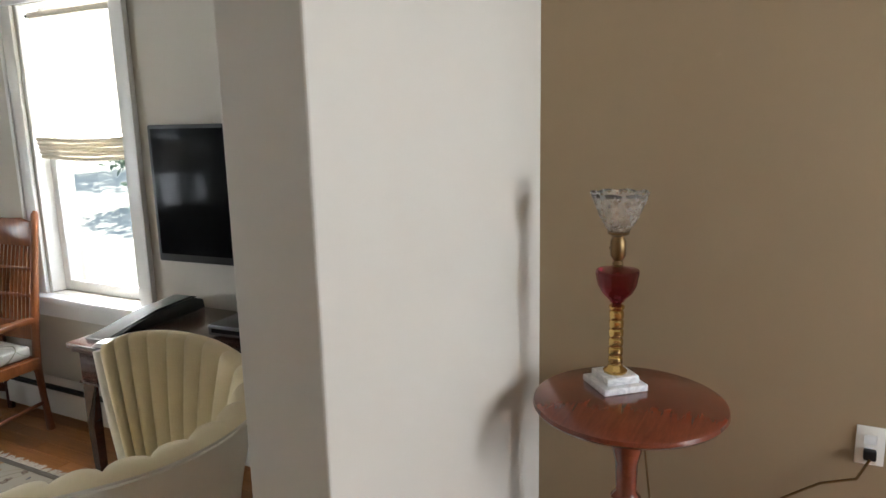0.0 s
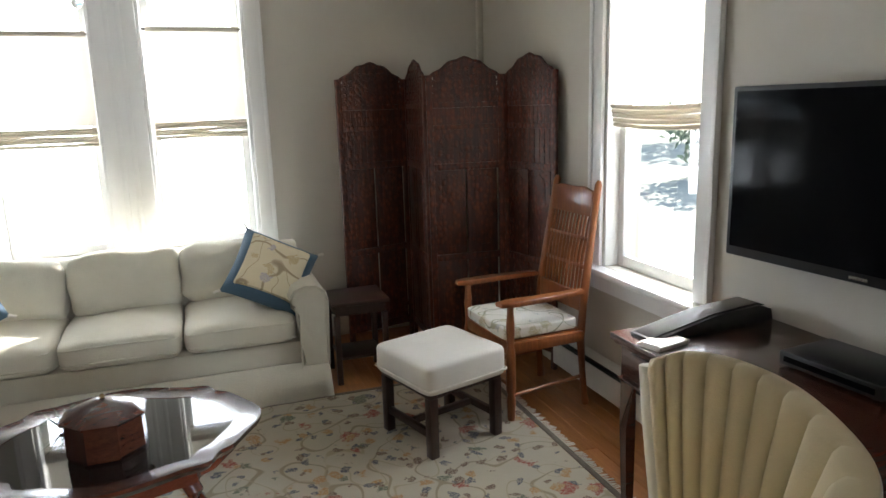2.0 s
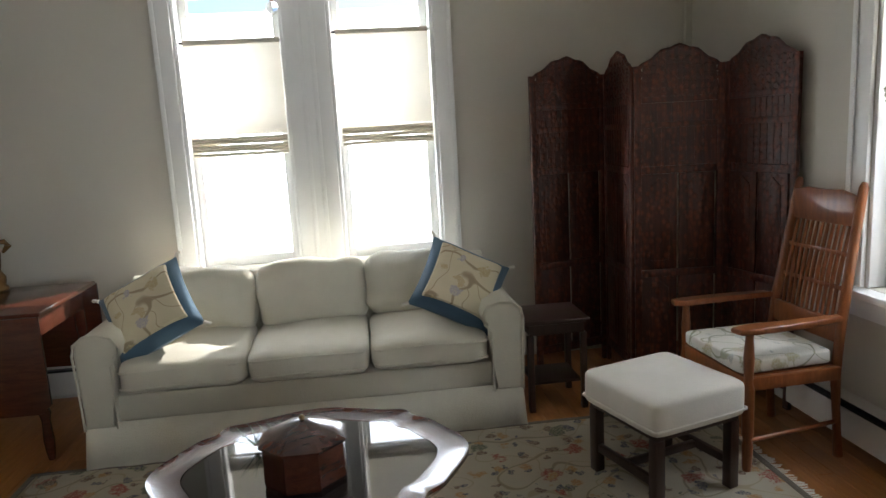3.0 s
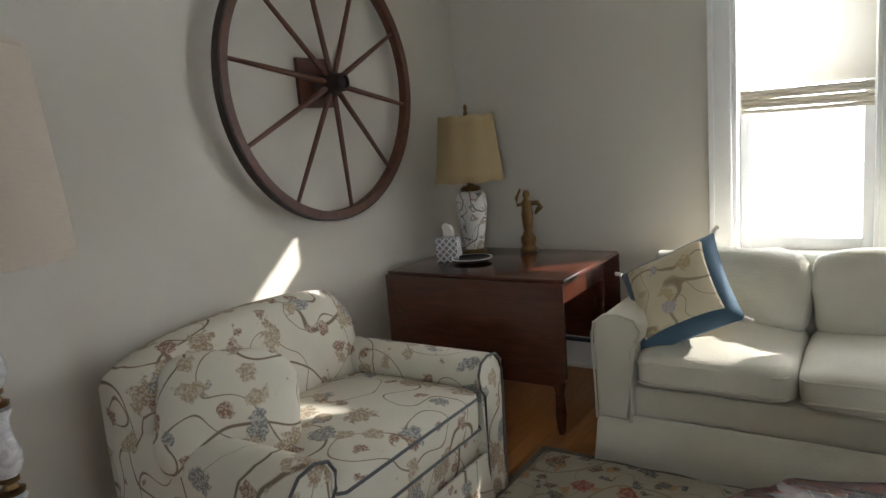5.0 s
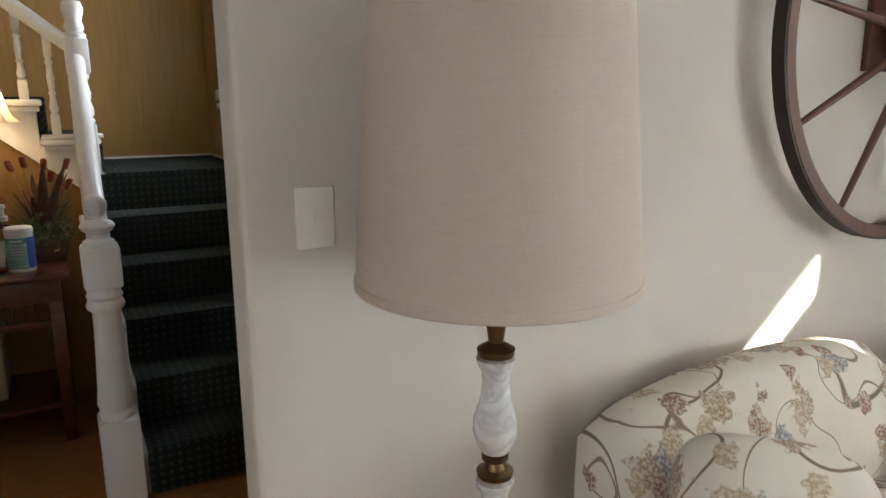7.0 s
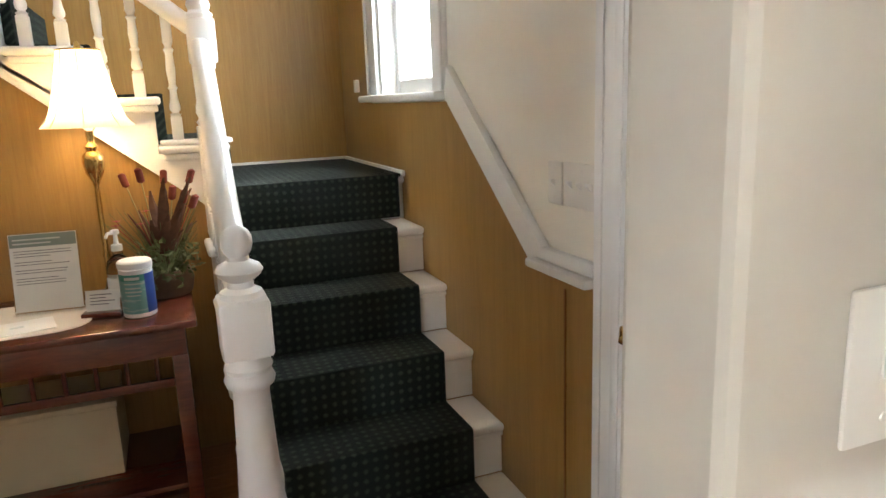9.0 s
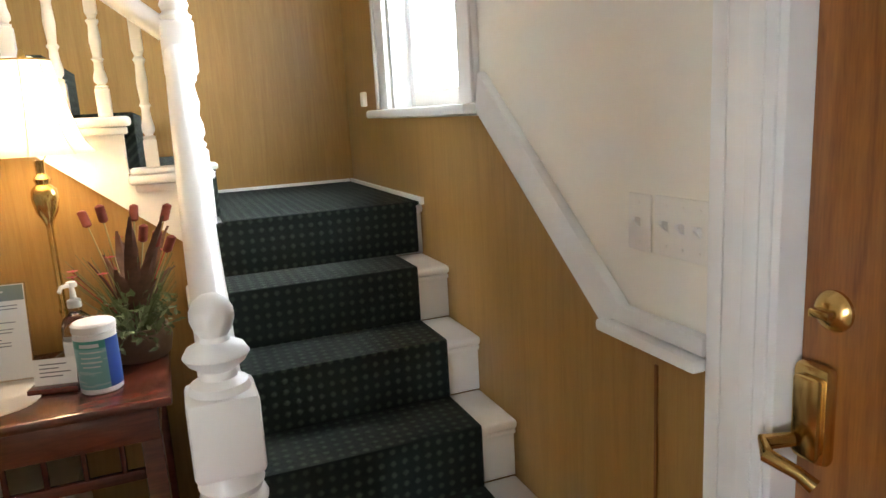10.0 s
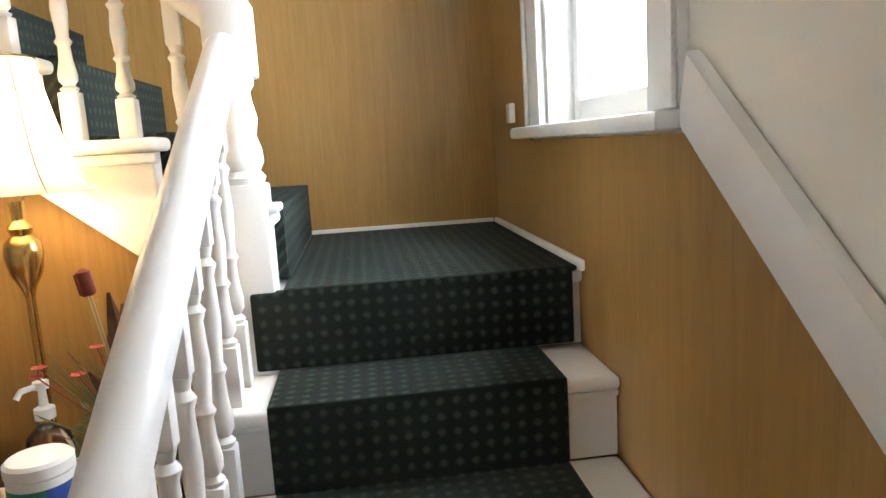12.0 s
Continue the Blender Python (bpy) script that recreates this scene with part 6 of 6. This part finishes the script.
def label_mat():
    n = Nodes("canister_label", 0.4)
    s = n.node("ShaderNodeSeparateXYZ", Vector=n.co)
    top = n.step(s.outputs[2], 0.128, 0.130)
    ang = n.step(s.outputs[1], 0.026, 0.028)
    soft = n.noise(90, 1, n.mapped((0.2, 0.2, 1)))
    c = n.mix(n.step(soft, 0.55, 0.62), (0.20, 0.42, 0.40), (0.36, 0.52, 0.50))
    c = n.mix(top, c, (0.05, 0.28, 0.22))
    return n.color(n.mix(ang, c, (0.03, 0.08, 0.32))).m


part("label", lathe([(0.0542, 0.016), (0.0546, 0.017), (0.0546, 0.150), (0.0542, 0.151)], 36, cap=False), label_mat(), cn, "teal and blue paper label")
for k, (w, z) in enumerate(((0.05, 0.138), (0.055, 0.120), (0.05, 0.105), (0.055, 0.092), (0.045, 0.080))):
    bm = bmesh.new()
    pv = None
    for i in range(9):
        a = -w / 0.108 + 2 * w / 0.108 * i / 8 - 0.25
        q = [bm.verts.new((0.0552 * math.cos(a), 0.0552 * math.sin(a), z + dz)) for dz in (-0.002 - 0.003 * (k == 0), 0.002 + 0.003 * (k == 0))]
        if pv:
            bm.faces.new((pv[0], q[0], q[1], pv[1]))
        pv = q
    part("label_line", bm, M_PALEINK, cn)

sn = thing("sanitizer_bottle", "clear pump bottle of hand sanitizer", "bottle", -2.36, 2.485, 0.7835)
sn.scale = (1.12, 1.12, 1.22)
part("bottle", lathe([(0.036, 0), (0.040, 0.005), (0.040, 0.115), (0.034, 0.135), (0.016, 0.15), (0.014, 0.162)], 24), M_CLEARGLASS, sn)
part("label", lathe([(0.0405, 0.03), (0.0408, 0.031), (0.0408, 0.085), (0.0405, 0.086)], 24, cap=False), M_PAPER, sn, "white label")
part("pump", lathe([(0.017, 0.1625), (0.017, 0.18), (0.008, 0.184), (0.006, 0.21), (0.013, 0.212), (0.013, 0.224), (0.004, 0.226)], 18), M_WHITEPLASTIC, sn)
part("spout", tube([(0.0, 0.0, 0.218), (0.03, -0.02, 0.218), (0.038, -0.025, 0.208)], 0.005, 8), M_WHITEPLASTIC, sn)

dl = thing("doily", "cream scalloped table runner with a lace edge", "runner", -2.30, 2.05, 0.7835)
out = []
for i in range(160):
    a = 2 * math.pi * i / 160
    k = 1 + 0.012 * abs(math.sin(24 * a))
    sx, sy = math.copysign(abs(math.cos(a)) ** 0.45, math.cos(a)), math.copysign(abs(math.sin(a)) ** 0.45, math.sin(a))
    out.append((0.21 * k * sx, 0.34 * k * sy))
part("cloth", slab(out, "z", 0.0, 0.0025), M_STOOL, dl)
en = thing("guest_book", "white paper card lying on the runner", "paper", -2.20, 2.17, 0.7862, 12)
part("sheet", B(-0.075, 0.075, -0.11, 0.11, 0, 0.003, r=0.001), M_PAPER, en)
part("mark", B(-0.01, 0.01, -0.02, 0.02, 0.0033, 0.0038), M_PALEINK, en)


def arrangement():
    f = thing("dried_arrangement", "basket of dried cattails, grasses and small red flowers", "plant", -2.42, 2.635, 0.7835)
    f.scale = (1.2, 1.3, 1.0)
    part("basket", lathe([(0.06, 0), (0.07, 0.01), (0.078, 0.06), (0.070, 0.10), (0.064, 0.10), (0.06, 0.09), (0.001, 0.085)], 24), M_BASKET, f)
    rng = random.Random(12)
    for i in range(7):
        a = rng.uniform(0, 6.28)
        sp = rng.uniform(0.05, 0.19)
        h = rng.uniform(0.30, 0.46)
        p = (sp * math.cos(a) * 0.7, sp * math.sin(a), h)
        p = (max(p[0], -0.10), min(p[1], 0.09), p[2])
        st = part("cattail_stem", tube([(0, 0, 0.085), (p[0] * 0.4, p[1] * 0.4, h * 0.5), p], 0.002, 5), M_STRAW, f)
        q = Vector(p) + (Vector(p) - Vector((p[0] * 0.4, p[1] * 0.4, h * 0.5))).normalized() * 0.055
        part("cattail", tube([p, tuple(Vector(p) * 0.9 + q * 0.1), tuple(Vector(p) * 0.1 + q * 0.9), tuple(q)], [0.004, 0.0105, 0.0105, 0.003], 10), M_CATTAIL, st, "reddish-brown cattail head")
    for i in range(17):
        a = rng.uniform(0, 6.28)
        sp = rng.uniform(0.03, 0.17)
        h = rng.uniform(0.22, 0.46)
        tip = Vector((max(sp * math.cos(a), -0.10), min(sp * math.sin(a), 0.10), h))
        bm = bmesh.new()
        base = Vector((0, 0, 0.09))
        d = Vector((-math.sin(a), math.cos(a), 0))
        pv = None
        for k in range(7):
            g = k / 6
            w = 0.016 * math.sin(math.pi * (0.08 + 0.9 * g)) + 0.001
            c = base.lerp(tip, g) + Vector((0, 0, 0.02 * math.sin(3 * g)))
            q = (bm.verts.new(c - d * w), bm.verts.new(c + Vector((0.004, 0.004, 0))), bm.verts.new(c + d * w))
            if pv:
                bm.faces.new((pv[0], q[0], q[1], pv[1]))
                bm.faces.new((pv[1], q[1], q[2], pv[2]))
            pv = q
        part("feather_leaf", bm, M_FEATHER, f, "banded brown dried leaf")
    bm = bmesh.new()
    for _ in range(130):
        a, sp, h = rng.uniform(0, 6.28), rng.uniform(0.04, 0.17), rng.uniform(0.12, 0.34)
        tip = (max(sp * math.cos(a), -0.11), min(sp * math.sin(a), 0.10), h)
        tube([(0.02 * math.cos(a), 0.02 * math.sin(a), 0.08), (tip[0] * 0.5, tip[1] * 0.5, h * 0.65), tip], [0.0014, 0.0012, 0.0007], 4, bm)
    part("grass", bm, M_GRASS, f, "fine dried green grasses")["kind"] = "stuff"
    part("foliage", leaf_clump(0.02, 0.0, 0.14, 0.12, 0.10, 0.10, 420, 0.022, 6), M_GRASS, f, smooth=None)["kind"] = "stuff"
    for _ in range(9):
        a, sp, h = rng.uniform(0, 6.28), rng.uniform(0.05, 0.14), rng.uniform(0.20, 0.36)
        bm = bmesh.new()
        c = Vector((max(sp * math.cos(a), -0.1), min(sp * math.sin(a), 0.1), h))
        tube([(0, 0, 0.09), c], 0.0012, 4, bm)
        for k in range(6):
            b = k * 1.05
            e = Vector((math.cos(b), math.sin(b), 0.3)) * 0.014
            sd = Vector((-math.sin(b), math.cos(b), 0)) * 0.005
            bm.faces.new([bm.verts.new(v) for v in (c, c + e * 0.6 + sd, c + e, c + e * 0.6 - sd)])
        part("flower", bm, M_REDFLOWER, f, "small dull red flower", smooth=None)


M_BASKET = plain("basket_wicker", (0.14, 0.08, 0.04), 0.8, vary=0.35, scale=40, bump=0.8, fine=60)
M_STRAW = plain("straw_stem", (0.32, 0.26, 0.12), 0.8)
M_CATTAIL = plain("cattail_brown", (0.17, 0.035, 0.02), 0.9, vary=0.25, scale=30)
M_FEATHER = plain("feather_brown", (0.12, 0.055, 0.03), 0.8, vary=0.6, scale=45)
M_GRASS = plain("dried_grass", (0.14, 0.16, 0.06), 0.8, vary=0.35, scale=20)
M_REDFLOWER = plain("red_flower", (0.30, 0.03, 0.03), 0.8, vary=0.3, scale=30)
arrangement()
sb = thing("storage_bin", "pale cardboard storage bin under the hall table", "bin", -2.40, 2.22, 0.1825)
M_CARD = plain("bin_card", (0.50, 0.42, 0.28), 0.8, vary=0.1)
part("body", B(-0.16, 0.16, -0.30, 0.20, 0, 0.26, r=0.006), M_CARD, sb)
part("lid", B(-0.165, 0.165, -0.305, 0.205, 0.2605, 0.285, r=0.005), M_CARD, sb)
th = thing("wall_sensor", "small white sensor on the panelled wall", "sensor", -3.27, HALLY - 0.0125, 1.55)
part("case", B(-0.022, 0.022, -0.022, -0.0005, -0.032, 0.032, r=0.004), M_WHITEPLASTIC, th)

# ---- floor boards ----
pl = 1.02
shared = mesh_from("plank", B(-0.0405, 0.0405, -pl / 2 + 0.001, pl / 2 - 0.001, -0.004, 0.0, r=0.0012, seg=1), M_PLANK)
floor_ob = bpy.data.objects["floor"]
rows_x = [TVX - 0.042 - 0.083 * i for i in range(57)]
for i, x in enumerate(rows_x[:46]):
    for k in range(6):
        y = 1.25 + 0.37 * (i * 5 % 7) / 2.6 - 0.5 + pl * k
        if y + pl / 2 > SOFAY:
            continue
        o = new("plank", shared)
        o.parent = floor_ob
        o.location = (x, y, 0)
bm = bmesh.new()
for i in range(100):
    x = TVX - 0.042 - 0.083 * i
    for k in range(9):
        y = -1.1 + 0.37 * (i * 5 % 7) / 2.6 - 0.5 + pl * k
        if i < 46 and 0.5 < y - 0.0 and y + pl / 2 <= SOFAY:
            yb = 1.25 + 0.37 * (i * 5 % 7) / 2.6 - 0.5
            if y >= yb - pl * 0.6:
                continue
        box(bm, x - 0.0405, x + 0.0405, y - pl / 2 + 0.001, min(y + pl / 2 - 0.001, 6.4), -0.004, -0.0006)
rest = part("floor_boards", bm, M_PLANK, floor_ob, smooth=None)
rest["kind"] = "stuff"
